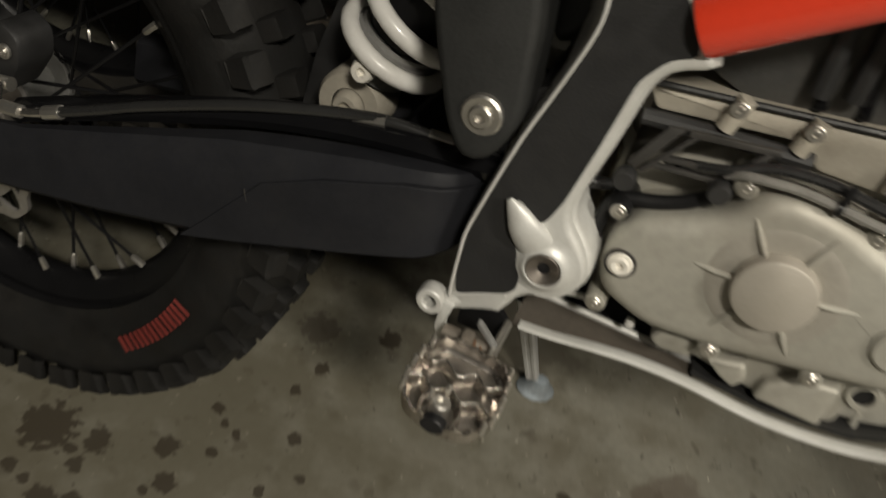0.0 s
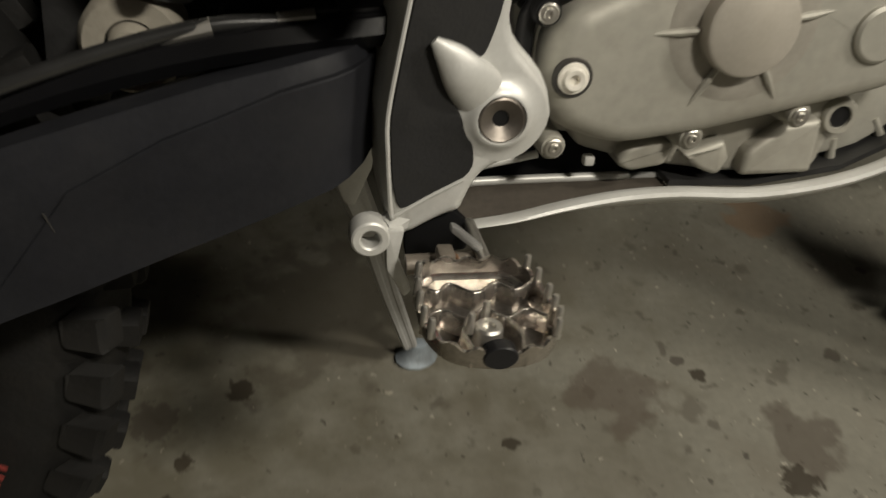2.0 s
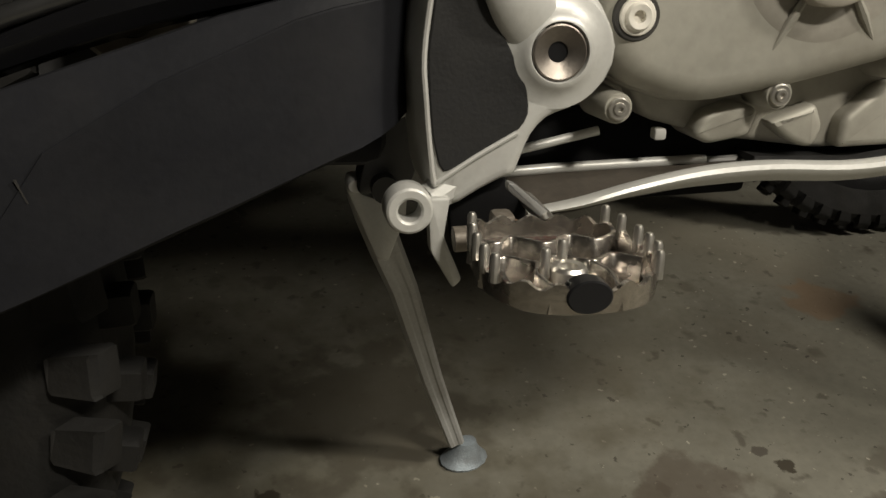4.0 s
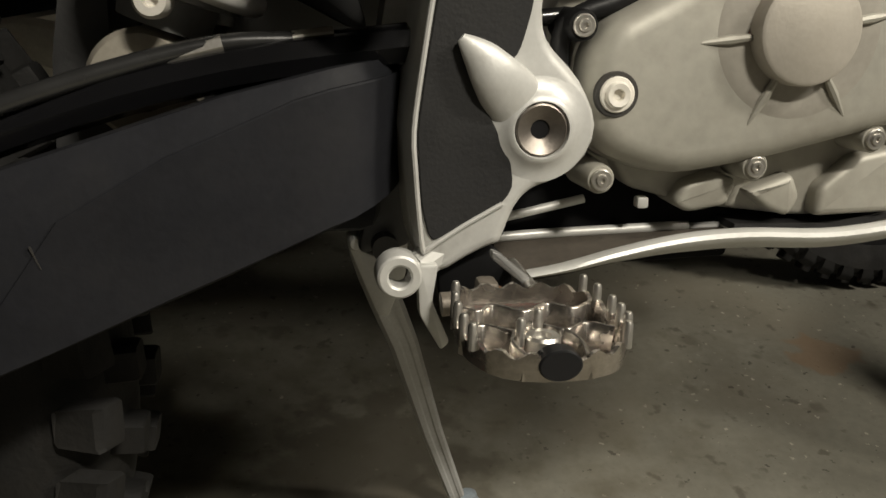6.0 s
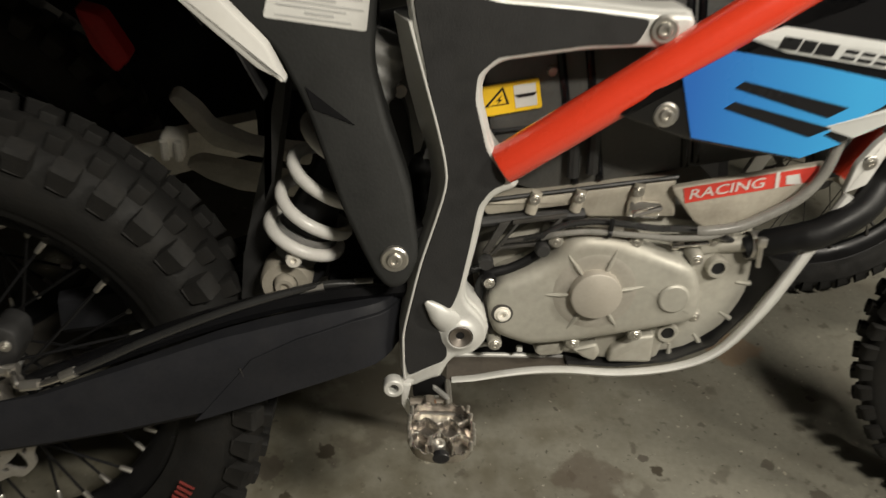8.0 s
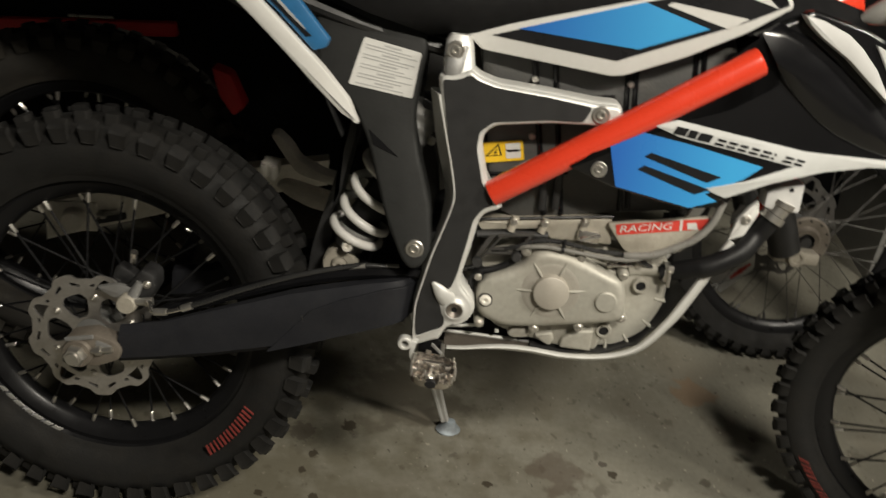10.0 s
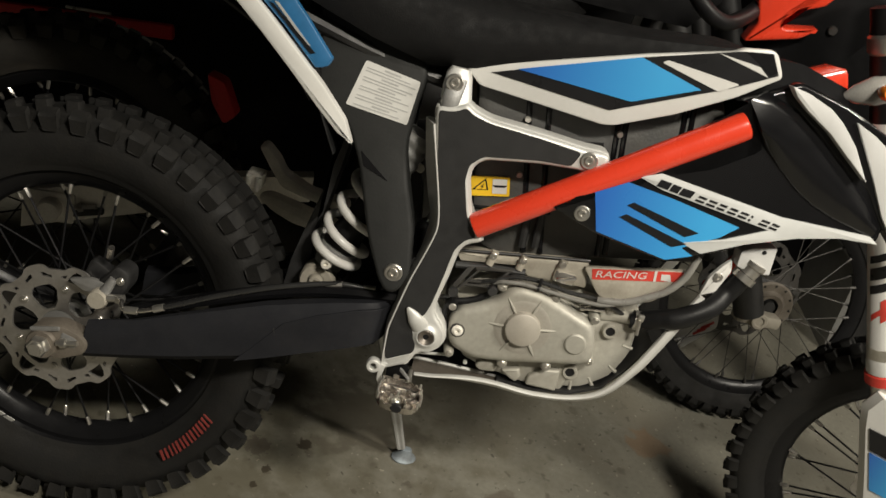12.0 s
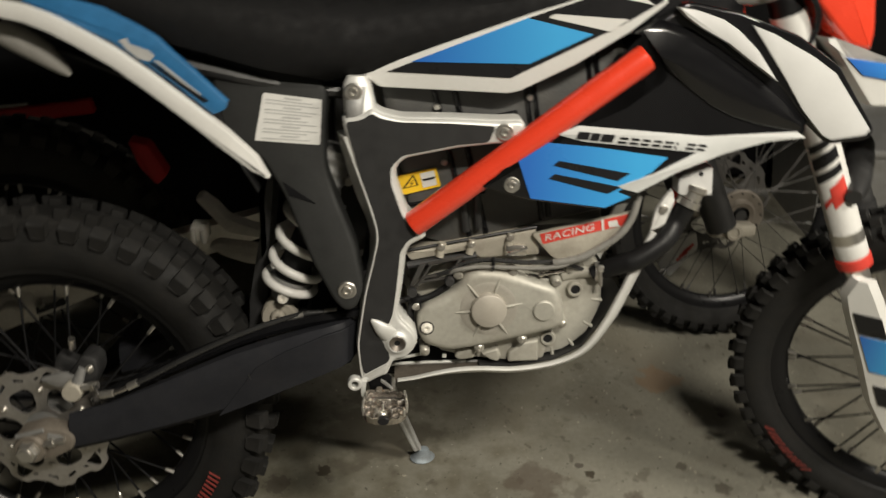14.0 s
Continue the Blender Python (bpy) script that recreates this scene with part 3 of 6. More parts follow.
part("adjuster_bolt", joined(rod((0.022, -0.137, 0.352), (0.052, -0.137, 0.360), 0.0042, 8), rod((0.028, -0.137, 0.3535), (0.036, -0.137, 0.3558), 0.0075, 6)), STEEL, swing)
part("chain_guard_strip", sweep(curve_points([(0.11, -0.108, 0.418), (0.20, -0.106, 0.462), (0.31, -0.10, 0.508), (0.40, -0.096, 0.534), (0.50, -0.09, 0.548)], 4), 0.010, 8, 1.4), GLOSS, swing)

# rear brake caliper and hose
cal = part("brake_caliper", joined(prism(rounded([(0.040, 0.432), (0.062, 0.402), (0.080, 0.412), (0.098, 0.446), (0.096, 0.470), (0.076, 0.478), (0.060, 0.455)], 0.008), -0.098, -0.060, 0.005), prism(rounded([(0.02, 0.43), (0.05, 0.42), (0.07, 0.45), (0.03, 0.47)], 0.01), -0.075, -0.055, 0.003)), PLASTIC, bike, "dark rear brake caliper")
part("caliper_bracket", joined(sweep([(0.061, -0.104, 0.424), (0.070, -0.103, 0.442), (0.076, -0.100, 0.458)], [0.009, 0.008, 0.006], 12), prism(rounded([(0.010, 0.438), (0.040, 0.448), (0.066, 0.446), (0.062, 0.428), (0.035, 0.425)], 0.006), -0.100, -0.092, 0.002)), DULL_STEEL, cal)
part("piston_cap", lathe([(0, -0.008), (0.013, -0.008), (0.015, -0.005), (0.015, 0.01)], 20, (0.061, -0.108, 0.424)), TRAY, cal)
part("banjo", joined(rod((0.074, -0.108, 0.429), (0.098, -0.106, 0.434), 0.006, 12), box(0.086, 0.096, -0.113, -0.103, 0.426, 0.438, 0.002)), STEEL, cal)
part("bleed_nipple", rod((0.062, -0.09, 0.485), (0.066, -0.10, 0.505), 0.005, 8), CHROME, cal)
bolt(cal, 0.086, -0.101, 0.456, 0.006)
part("brake_hose", sweep(curve_points([(0.158, -0.126, 0.446), (0.190, -0.123, 0.462), (0.232, -0.119, 0.484), (0.31, -0.112, 0.519), (0.389, -0.100, 0.543), (0.44, -0.094, 0.547), (0.50, -0.09, 0.553), (0.56, -0.07, 0.56)], 6), 0.0042, 12), BRAKE_HOSE, bike, "glossy black brake hose along the swingarm")
part("brake_pipe", sweep(curve_points([(0.092, -0.112, 0.434), (0.098, -0.119, 0.437), (0.102, -0.125, 0.432), (0.107, -0.127, 0.428), (0.118, -0.127, 0.429), (0.138, -0.127, 0.436), (0.160, -0.126, 0.447)], 6), 0.0034, 10), CHROME, bike, "bare steel brake pipe")
for p, q in (((0.108, -0.127, 0.428), (0.126, -0.127, 0.4315)), ((0.148, -0.1265, 0.441), (0.162, -0.1258, 0.448)), ((0.430, -0.094, 0.5455), (0.448, -0.0935, 0.548))):
    part("hose_ferrule", rod(p, q, 0.0056, 10), STEEL, bike)
part("hose_clip", sweep([(0.372, -0.1, 0.537), (0.40, -0.099, 0.544)], 0.0052, 8), STEEL, bike)

# frame side casting, right: silver with a black insert, horn, pivot boss, lug
PLATE = [(0.462, 0.836), (0.466, 0.816), (0.4836, 0.7540), (0.4963, 0.7169), (0.5049, 0.6861), (0.5059, 0.6653), (0.4993, 0.6306), (0.4900, 0.5893), (0.4825, 0.5395), (0.4791, 0.5110), (0.4801, 0.4930), (0.4816, 0.4765), (0.4840, 0.4580), (0.4870, 0.4500), (0.494, 0.4455), (0.505, 0.4525), (0.515, 0.4575), (0.5210, 0.4590), (0.5235, 0.4660), (0.5275, 0.4770), (0.534, 0.4845), (0.548, 0.489), (0.560, 0.499), (0.564, 0.514), (0.556, 0.531), (0.538, 0.548), (0.535, 0.562), (0.541, 0.605), (0.545, 0.648), (0.553, 0.662), (0.574, 0.672), (0.567, 0.682), (0.545, 0.708), (0.530, 0.752), (0.530, 0.770), (0.544, 0.784), (0.615, 0.799), (0.664, 0.805), (0.684, 0.806), (0.704, 0.822), (0.700, 0.836), (0.668, 0.834), (0.605, 0.836), (0.538, 0.836), (0.512, 0.842), (0.500, 0.850), (0.490, 0.842)]
plate = part("frame_casting", joined(prism(rounded(PLATE, 0.008, 2), -0.125, -0.075, 0.005, 3), prism(rounded(inset(PLATE, -0.0022), 0.008, 2), -0.1165, -0.078, 0.005, 3)), SILVER, bike, "silver cast frame side plate with black insert")
INS = [(0.4665, 0.832), (0.470, 0.816), (0.4864, 0.7540), (0.4991, 0.7169), (0.5077, 0.6861), (0.5087, 0.6653), (0.5021, 0.6306), (0.4928, 0.5893), (0.4853, 0.5395), (0.4819, 0.5110), (0.4829, 0.4930), (0.4844, 0.4765), (0.4885, 0.4605), (0.521, 0.479), (0.5255, 0.486), (0.523, 0.502), (0.516, 0.513), (0.506, 0.530), (0.4995, 0.546), (0.504, 0.551), (0.513, 0.547), (0.523, 0.541), (0.526, 0.547), (0.530, 0.562), (0.535, 0.605), (0.539, 0.651), (0.549, 0.668), (0.563, 0.676), (0.541, 0.704), (0.5255, 0.750), (0.5255, 0.772), (0.541, 0.788), (0.614, 0.8035), (0.656, 0.808), (0.664, 0.829), (0.605, 0.832), (0.538, 0.8325), (0.512, 0.837), (0.500, 0.844), (0.492, 0.837), (0.480, 0.833)]
part("plate_insert", prism(rounded(INS, 0.005, 2), -0.1262, -0.1235, 0.0006, 1), INSERT, plate, "black textured insert")
LIP = [(0.4648, 0.8116, 0.013), (0.4848, 0.7540, 0.018), (0.4975, 0.7169, 0.018), (0.5061, 0.6861, 0.014), (0.5071, 0.6653, 0.011), (0.5005, 0.6306, 0.006), (0.4912, 0.5893, 0.006), (0.4837, 0.5395, 0.0055), (0.4803, 0.5110, 0.0055), (0.4813, 0.4930, 0.005), (0.4828, 0.4765, 0.0045), (0.4852, 0.4580, 0.003)]
part("plate_flank", loft([[(x - 0.0008, -0.1225, z), (x - 0.0025, -0.1190, z), (x - w, -0.090, z), (x - w + 0.004, -0.078, z), (x + 0.012, -0.078, z), (x + 0.012, -0.118, z)] for x, z, w in LIP]), SILVER, plate, angle=40)
part("plate_lip", sweep(curve_points([(x, -0.1258, z) for x, z, w in LIP] + [(0.4885, -0.1258, 0.4590), (0.503, -0.1258, 0.4685), (0.5205, -0.1258, 0.4785)], 3), 0.0013, 8), SILVER, plate)
part("plate_horn", sweep(curve_points([(0.4990, -0.1300, 0.5505), (0.5035, -0.1300, 0.5465), (0.5085, -0.1295, 0.5418), (0.5140, -0.1285, 0.5355), (0.5200, -0.1250, 0.5290), (0.5260, -0.1205, 0.5228), (0.5310, -0.1150, 0.5175)], 3), [0.0022 + 0.0128 * (1 - (1 - k / 18) ** 1.6) for k in range(19)], 28, 0.62), SILVER, plate, angle=60)
part("pivot_boss", lathe([(0.0120, 0.004), (0.0120, -0.0030), (0.0125, -0.0040), (0.0136, -0.0038), (0.0152, -0.0024), (0.0172, -0.0008), (0.0195, 0.0004), (0.0220, 0.0010), (0.0240, 0.0014)], 48, (0.536, -0.1262, 0.512)), SILVER, plate, angle=60)
part("pivot_bush", lathe([(0.0042, 0.010), (0.0043, -0.0006), (0.0052, -0.0012), (0.0098, -0.0032), (0.0108, -0.0038), (0.0115, -0.0034), (0.0117, 0.002)], 40, (0.536, -0.1262, 0.512)), TURNED, plate, "bare steel pivot bush")
part("pivot_hole", lathe([(0, 0), (0.0044, 0)], 24, (0.536, -0.1260, 0.512)), DECAL_BLACK, plate)
part("plate_lug", joined(lathe([(0.0050, 0.010), (0.0050, -0.001), (0.0060, -0.0018), (0.0090, -0.0018), (0.0100, -0.0010), (0.0107, 0.0010), (0.0108, 0.010), (0.0050, 0.010)], 36, (0.4745, -0.1290, 0.4465)), sweep([(0.484, -0.121, 0.449), (0.498, -0.116, 0.457)], [0.007, 0.008], 12)), SILVER, plate, angle=28)
bolt(plate, 0.676, -0.126, 0.8215, 0.0115)
# upper mount: a tongue running up and inwards to its bolt; a proud darker oval paints its shaded hollow
part("upper_tongue", loft([rounded_ring for rounded_ring in [[(x + w * cx, y + 0.014 * cy, z) for cx, cy in ((-1, 1), (-1, -0.3), (-0.86, -0.8), (-0.6, -1), (0.6, -1), (0.86, -0.8), (1, -0.3), (1, 1))] for x, w, y, z in ((0.489, 0.023, -0.108, 0.800), (0.487, 0.022, -0.107, 0.835), (0.482, 0.020, -0.098, 0.862), (0.480, 0.0180, -0.092, 0.878), (0.480, 0.013, -0.088, 0.888))]]), SILVER, plate, angle=50)
part("hollow_shade", sweep([(0.478, -0.1200, 0.824), (0.478, -0.1205, 0.832), (0.478, -0.1175, 0.850), (0.479, -0.1115, 0.866), (0.480, -0.1070, 0.876)], [0.004, 0.0095, 0.0120, 0.0128, 0.0125], 20, 0.35), DULL_STEEL, plate, angle=60)
bolt(plate, 0.4765, -0.1165, 0.8695, 0.0115)

# far frame casting, plain, and cross tubes
part("far_frame_casting", prism([(x, z) for x, z in PLATE], 0.075, 0.12, 0), SILVER, bike)
part("cross_tube", rod((0.50, -0.10, 0.60), (0.50, 0.10, 0.60), 0.018, 16), PLASTIC, bike)
part("pivot_axle", rod((0.537, -0.10, 0.511), (0.537, 0.12, 0.511), 0.014, 16), STEEL, bike)

# lower cradle rails: flat bowed bars, pale edge outward
RAIL = [(0.537, 0.4320), (0.563, 0.4360), (0.592, 0.4430), (0.625, 0.4490), (0.661, 0.4515), (0.716, 0.4510), (0.775, 0.4615), (0.817, 0.4840), (0.847, 0.530), (0.866, 0.5745), (0.885, 0.626), (0.903, 0.672)]


def rail_section(p, d, h, s):
    """A flat bar with a broad outer chamfer; h: half its height."""
    n = Vector((-d.z, 0, d.x))
    return [tuple(p + n * k * h + Vector((0, s * y, 0))) for k, y in ((-1.6, 0.0850), (-1.5, 0.0872), (-0.30, 0.0945), (0.10, 0.0955), (0.55, 0.0945), (0.75, 0.0920), (0.75, 0.0885), (0.55, 0.0860))]


for s in (-1, 1):
    line = curve_points([(x, 0, z) for x, z in RAIL], 5)
    rings = []
    for i, p in enumerate(line):
        d = (line[min(i + 1, len(line) - 1)] - line[max(i - 1, 0)]).normalized()
        f = i / (len(line) - 1)
        rings.append(rail_section(p, d, 0.0018 + 0.0032 * min(1, f / 0.30) + 0.0024 * max(0, min(1, (f - 0.57) / 0.2)), s))
    part("cradle_rail", loft(rings), SILVER, bike, "silver lower frame rail", angle=40)
part("skid_plate", loft([[(x, -0.078, z + 0.003), (x, 0.078, z + 0.003), (x, 0.078, z - 0.001), (x, -0.078, z - 0.001)] for x, z in RAIL[4:10]]), PLASTIC, bike, "black skid plate under the motor")
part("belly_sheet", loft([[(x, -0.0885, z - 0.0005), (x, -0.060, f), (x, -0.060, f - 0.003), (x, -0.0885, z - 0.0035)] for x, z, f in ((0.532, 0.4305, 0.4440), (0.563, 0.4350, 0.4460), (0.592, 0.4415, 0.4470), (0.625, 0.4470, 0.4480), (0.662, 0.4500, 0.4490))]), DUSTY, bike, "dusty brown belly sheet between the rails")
part("inner_strut", sweep([(0.524, -0.062, 0.4445), (0.560, -0.062, 0.4467), (0.600, -0.062, 0.4482), (0.636, -0.062, 0.4496), (0.6420, -0.062, 0.4498)], [0.0028, 0.0028, 0.0028, 0.0028, 0.0024], 12), SILVER, bike)
part("rail_step", sweep([(0.640, -0.061, 0.4485), (0.680, -0.061, 0.4500)], 0.0024, 10), DULL_STEEL, bike)
part("lower_stay", sweep([(0.526, -0.070, 0.4560), (0.554, -0.070, 0.4621), (0.578, -0.070, 0.4676)], 0.0024, 12), SILVER, bike)

# black sheet standing in for the shade beneath the motor
part("motor_shade", prism(rounded([(0.520, 0.424), (0.670, 0.430), (0.670, 0.480), (0.520, 0.476)], 0.004), -0.0565, -0.0525, 0.001), BLACK, bike)

# orange upper tubes
for s in (-1, 1):
    part("frame_tube", sweep([(0.556 + 0.298 * f, (0.120 + 0.015 * f) * s, 0.690 + 0.235 * f) for f in (0, 0.01, 0.5, 0.97, 0.995, 1.0)], [0.0175, 0.0182, 0.0184, 0.0195, 0.0185, 0.016], 28), ORANGE, bike, "glossy orange-red frame tube")
part("head_gusset", prism(rounded([(0.935, 0.995), (0.991, 1.027), (1.004, 1.002), (0.984, 0.975), (0.95, 0.97)], 0.006), -0.035, 0.035, 0.005), ORANGE, bike)
part("head_tube", rod((0.985, 0, 1.012), (1.04, 0, 0.88), 0.024, 24), ORANGE, bike)
part("down_tube", rod((1.06, 0, 0.90), (0.94, 0, 0.66), 0.012, 16), ORANGE, bike)

# foot peg bracket, peg and teeth
mount = part("peg_bracket", prism(rounded([(0.482, 0.452), (0.492, 0.452), (0.4895, 0.434), (0.498, 0.414), (0.494, 0.410), (0.4835, 0.428)], 0.002), -0.130, -0.123, 0.0015), SILVER, bike, "silver foot peg mount")
part("bracket_arm", prism(rounded([(0.5125, 0.4622), (0.5160, 0.4610), (0.5305, 0.4490), (0.5310, 0.4450), (0.5290, 0.4450), (0.5125, 0.4585)], 0.0012), -0.1450, -0.1405, 0.001), DULL_STEEL, mount)
# black sheet paints the shaded hollow between mount and peg
part("peg_hollow_shade", prism(rounded([(0.494, 0.445), (0.505, 0.451), (0.518, 0.457), (0.530, 0.446), (0.530, 0.430), (0.496, 0.426)], 0.003), -0.114, -0.108, 0.001), BLACK, mount)
part("bracket_bolt", rod((0.5300, -0.154, 0.4455), (0.5300, -0.112, 0.4455), 0.0034, 12), STEEL, mount)


def peg(parent):
    """A broad open peg: thin scalloped wall, polished scoop, webs, teeth on the long sides."""
    z = 0.4515
    rim = rounded([(0.4985, -0.155), (0.4905, -0.168), (0.4880, -0.190), (0.4885, -0.210), (0.4955, -0.225), (0.508, -0.231), (0.526, -0.232), (0.541, -0.227), (0.5505, -0.213), (0.5515, -0.190), (0.548, -0.166), (0.540, -0.155)], 0.010, 4)
    fine = []
    for i in range(len(rim)):
        a, b = Vector(rim[i]), Vector(rim[(i + 1) % len(rim)])
        n = max(1, round((b - a).length / 0.002))
        fine += [(a + (b - a) * k / n)[:] for k in range(n)]
    low, mid, wall = inset(fine, 0.0045), inset(fine, 0.0008), inset(fine, 0.0020)
    run, dip = 0.0, []
    for i, p in enumerate(fine):
        run += (Vector(p) - Vector(fine[i - 1])).length
        dip.append(-0.0014 * (1 - math.cos(2 * math.pi * run / 0.0118)))
    bm = bmesh.new()
    rows = [[bm.verts.new((p[0], p[1], z + h + w * u)) for p, w in zip(q, dip)] for q, h, u in ((inset(low, 0.004), -0.0130, 0), (low, -0.0125, 0), (mid, -0.0105, 0), (fine, -0.003, 0.4), (fine, 0, 1), (wall, 0, 1), (inset(wall, 0.0008), -0.0085, 0), (inset(wall, 0.0045), -0.0105, 0))]
    n = len(fine)
    for a, b in zip(rows, rows[1:] + rows[:1]):
        for k in range(n):
            bm.faces.new((a[k], a[(k + 1) % n], b[(k + 1) % n], b[k]))
    base = part("foot_peg", bm, PEG, parent, "worn bare steel foot peg with teeth", angle=50)
    bowl = bmesh.new()
    edge = inset(wall, 0.0040)
    rings = [[bowl.verts.new((0.5175 + (p[0] - 0.5175) * f, -0.190 + (p[1] + 0.190) * f, z - 0.0104)) for p in edge] for f in (1.0, 0.8, 0.6, 0.4, 0.2)]
    for a, b in zip(rings, rings[1:]):
        for k in range(n):
            bowl.faces.new((a[k], a[(k + 1) % n], b[(k + 1) % n], b[k]))
    bowl.faces.new(rings[-1])
    part("peg_scoop", bowl, PEG_FLOOR, base, angle=80)

    def web(points, top=-0.0010):
        pts = curve_points([(x, y, z) for x, y in points], 6)
        secs = []
        for i, p in enumerate(pts):
            d = (pts[min(i + 1, len(pts) - 1)] - pts[max(i - 1, 0)]).normalized()
            side = Vector((-d.y, d.x, 0))
            secs.append([tuple(p + side * k + Vector((0, 0, h))) for k, h in ((-0.0020, -0.0106), (0.0020, -0.0106), (0.0009, top - 0.0006), (0.0004, top), (-0.0004, top), (-0.0009, top - 0.0006))])
        part("peg_web", loft(secs), PEG, base, angle=60)

    web([(0.490, -0.178), (0.499, -0.184), (0.506, -0.178), (0.517, -0.186), (0.528, -0.178), (0.537, -0.184), (0.546, -0.178)])
    web([(0.489, -0.205), (0.498, -0.199), (0.508, -0.206), (0.517, -0.199), (0.527, -0.206), (0.537, -0.200), (0.546, -0.206)])
    web([(0.508, -0.206), (0.505, -0.217), (0.507, -0.229)])
    web([(0.527, -0.206), (0.530, -0.217), (0.528, -0.230)])
    tooth = link_mesh("tooth", lathe([(0.0019, 0.004), (0.0018, -0.0048), (0.0012, -0.0060), (0, -0.0062)], 10), STEEL)
    up = pose(0, 0, 0, -90, 0, 0)
    for x, y in ((0.4915, -0.170), (0.4890, -0.183), (0.4880, -0.194), (0.4880, -0.206), (0.4895, -0.2155), (0.5480, -0.166), (0.5500, -0.178), (0.5510, -0.192), (0.5512, -0.201), (0.5505, -0.210), (0.5470, -0.219), (0.517, -0.2045), (0.508, -0.213)):
        part("tooth", tooth, None, base, at=at(0.5175 + (x - 0.5175) * 0.965, y, z) @ up)
    part("peg_screw", moved(lathe([(0, -0.004), (0.003, -0.004), (0.0032, -0.006), (0.0055, -0.0062), (0.0064, -0.005), (0.0066, 0.003)], 20), at(0.5165, -0.2135, z - 0.0062) @ up), STEEL, base)
    part("peg_bore", moved(lathe([(0, -0.0006), (0.0072, -0.0006), (0.0078, 0.0000), (0.0078, 0.006)], 28), at(0.5180, -0.2313, z - 0.0045) @ Matrix.Diagonal((1, 1, 0.74, 1))), DECAL_BLACK, base, "dark bore at the peg's end")
    part("peg_pivot", joined(rod((0.492, -0.138, 0.436), (0.530, -0.138, 0.438), 0.0055, 14), box(0.506, 0.515, -0.152, -0.140, 0.436, 0.4500, 0.002)), AXLE, base, "worn beige pivot block")
    part("return_spring", sweep([(0.515 + 0.00085 * a, -0.147 + 0.006 * math.cos(a), 0.4405 - 0.0005 * a + 0.006 * math.sin(a)) for a in [k * 0.5 for k in range(30)]], 0.0011, 6), COPPER, base, "rusty return spring")


peg(bike)

# side stand on the far side


def bar_section(p, w, t):
    """A forged bar's section across its run: bevelled, with a shallow flute on the outer face."""
    return [tuple(p + Vector((x * w, y * t, -x * w * -0.34))) for x, y in ((-1, 0.5), (-1, -0.5), (-0.72, -1), (-0.30, -1), (-0.15, -0.90), (0.25, -0.90), (0.40, -1), (0.75, -1), (1, -0.55), (1, 0.5), (0.7, 1), (-0.7, 1))]


STAND_LINE = ((0.4790, 0.162, 0.376, 0.0125, 0.009), (0.4870, 0.168, 0.354, 0.0135, 0.010), (0.5000, 0.178, 0.318, 0.0128, 0.010), (0.5140, 0.187, 0.2824, 0.0118, 0.0095), (0.5458, 0.222, 0.177, 0.0096, 0.009), (0.5780, 0.254, 0.0830, 0.0080, 0.008))
stand = part("side_stand", loft([bar_section(Vector((x, y, z)), w, t) for x, y, z, w, t in STAND_LINE]), STAND, bike, "grey forged side stand reaching the floor", angle=25)
part("stand_clevis", prism(rounded([(0.4639, 0.384), (0.4700, 0.3885), (0.4755, 0.380), (0.4876, 0.3751), (0.4964, 0.3776), (0.5008, 0.389), (0.5080, 0.3965), (0.5110, 0.385), (0.5097, 0.360), (0.4960, 0.324), (0.4870, 0.3265)], 0.003), 0.138, 0.166, 0.0025), SILVER, stand, "bright stand clevis")
part("stand_mount", joined(prism(rounded([(0.47, 0.384), (0.51, 0.390), (0.53, 0.46), (0.49, 0.47)], 0.008), 0.115, 0.15, 0.003), rod((0.490, 0.10, 0.392), (0.490, 0.165, 0.392), 0.010, 14)), PLASTIC, stand)
for x, z in ((0.4705, 0.3875), (0.5045, 0.3935)):
    part("mount_ear", lathe([(0, -0.008), (0.0045, -0.008), (0.0062, -0.005), (0.0062, 0.016)], 18, (x, 0.138, z)), SILVER, stand)
foot_m = pose(0.5895, 0.2650, 0.0575, LEAN_DEG, 0, 20)
part("stand_foot", moved(joined(lathe([(0, -0.006), (0.017, -0.006), (0.0205, -0.004), (0.0215, -0.001), (0.0170, 0.004), (0.0110, 0.014), (0.0085, 0.022), (0, 0.024)], 14)), foot_m @ Matrix.Diagonal((1.25, 0.9, 1, 1)) @ pose(0, 0, 0.0, 90, 0, 0)), ZINC_FOOT, stand, "scuffed bluish stand foot")
bolt(stand, 0.490, 0.134, 0.390, 0.0085, DARK_STEEL)

# ---- motor ----
COVER = [(0.5650, 0.5430), (0.5655, 0.5170), (0.5740, 0.4960), (0.611, 0.484), (0.66, 0.492), (0.72, 0.507), (0.770, 0.520), (0.783, 0.530), (0.780, 0.560), (0.768, 0.588), (0.735, 0.598), (0.705, 0.609), (0.676, 0.616), (0.650, 0.616), (0.634, 0.609), (0.6220, 0.5880), (0.6090, 0.5775), (0.5915, 0.5675), (0.5735, 0.5580)]
CASE = [(0.553, 0.560), (0.560, 0.500), (0.580, 0.478), (0.640, 0.470), (0.690, 0.462), (0.740, 0.458), (0.790, 0.468), (0.828, 0.500), (0.846, 0.545), (0.842, 0.600), (0.828, 0.628), (0.770, 0.622), (0.700, 0.628), (0.62, 0.622), (0.58, 0.592)]
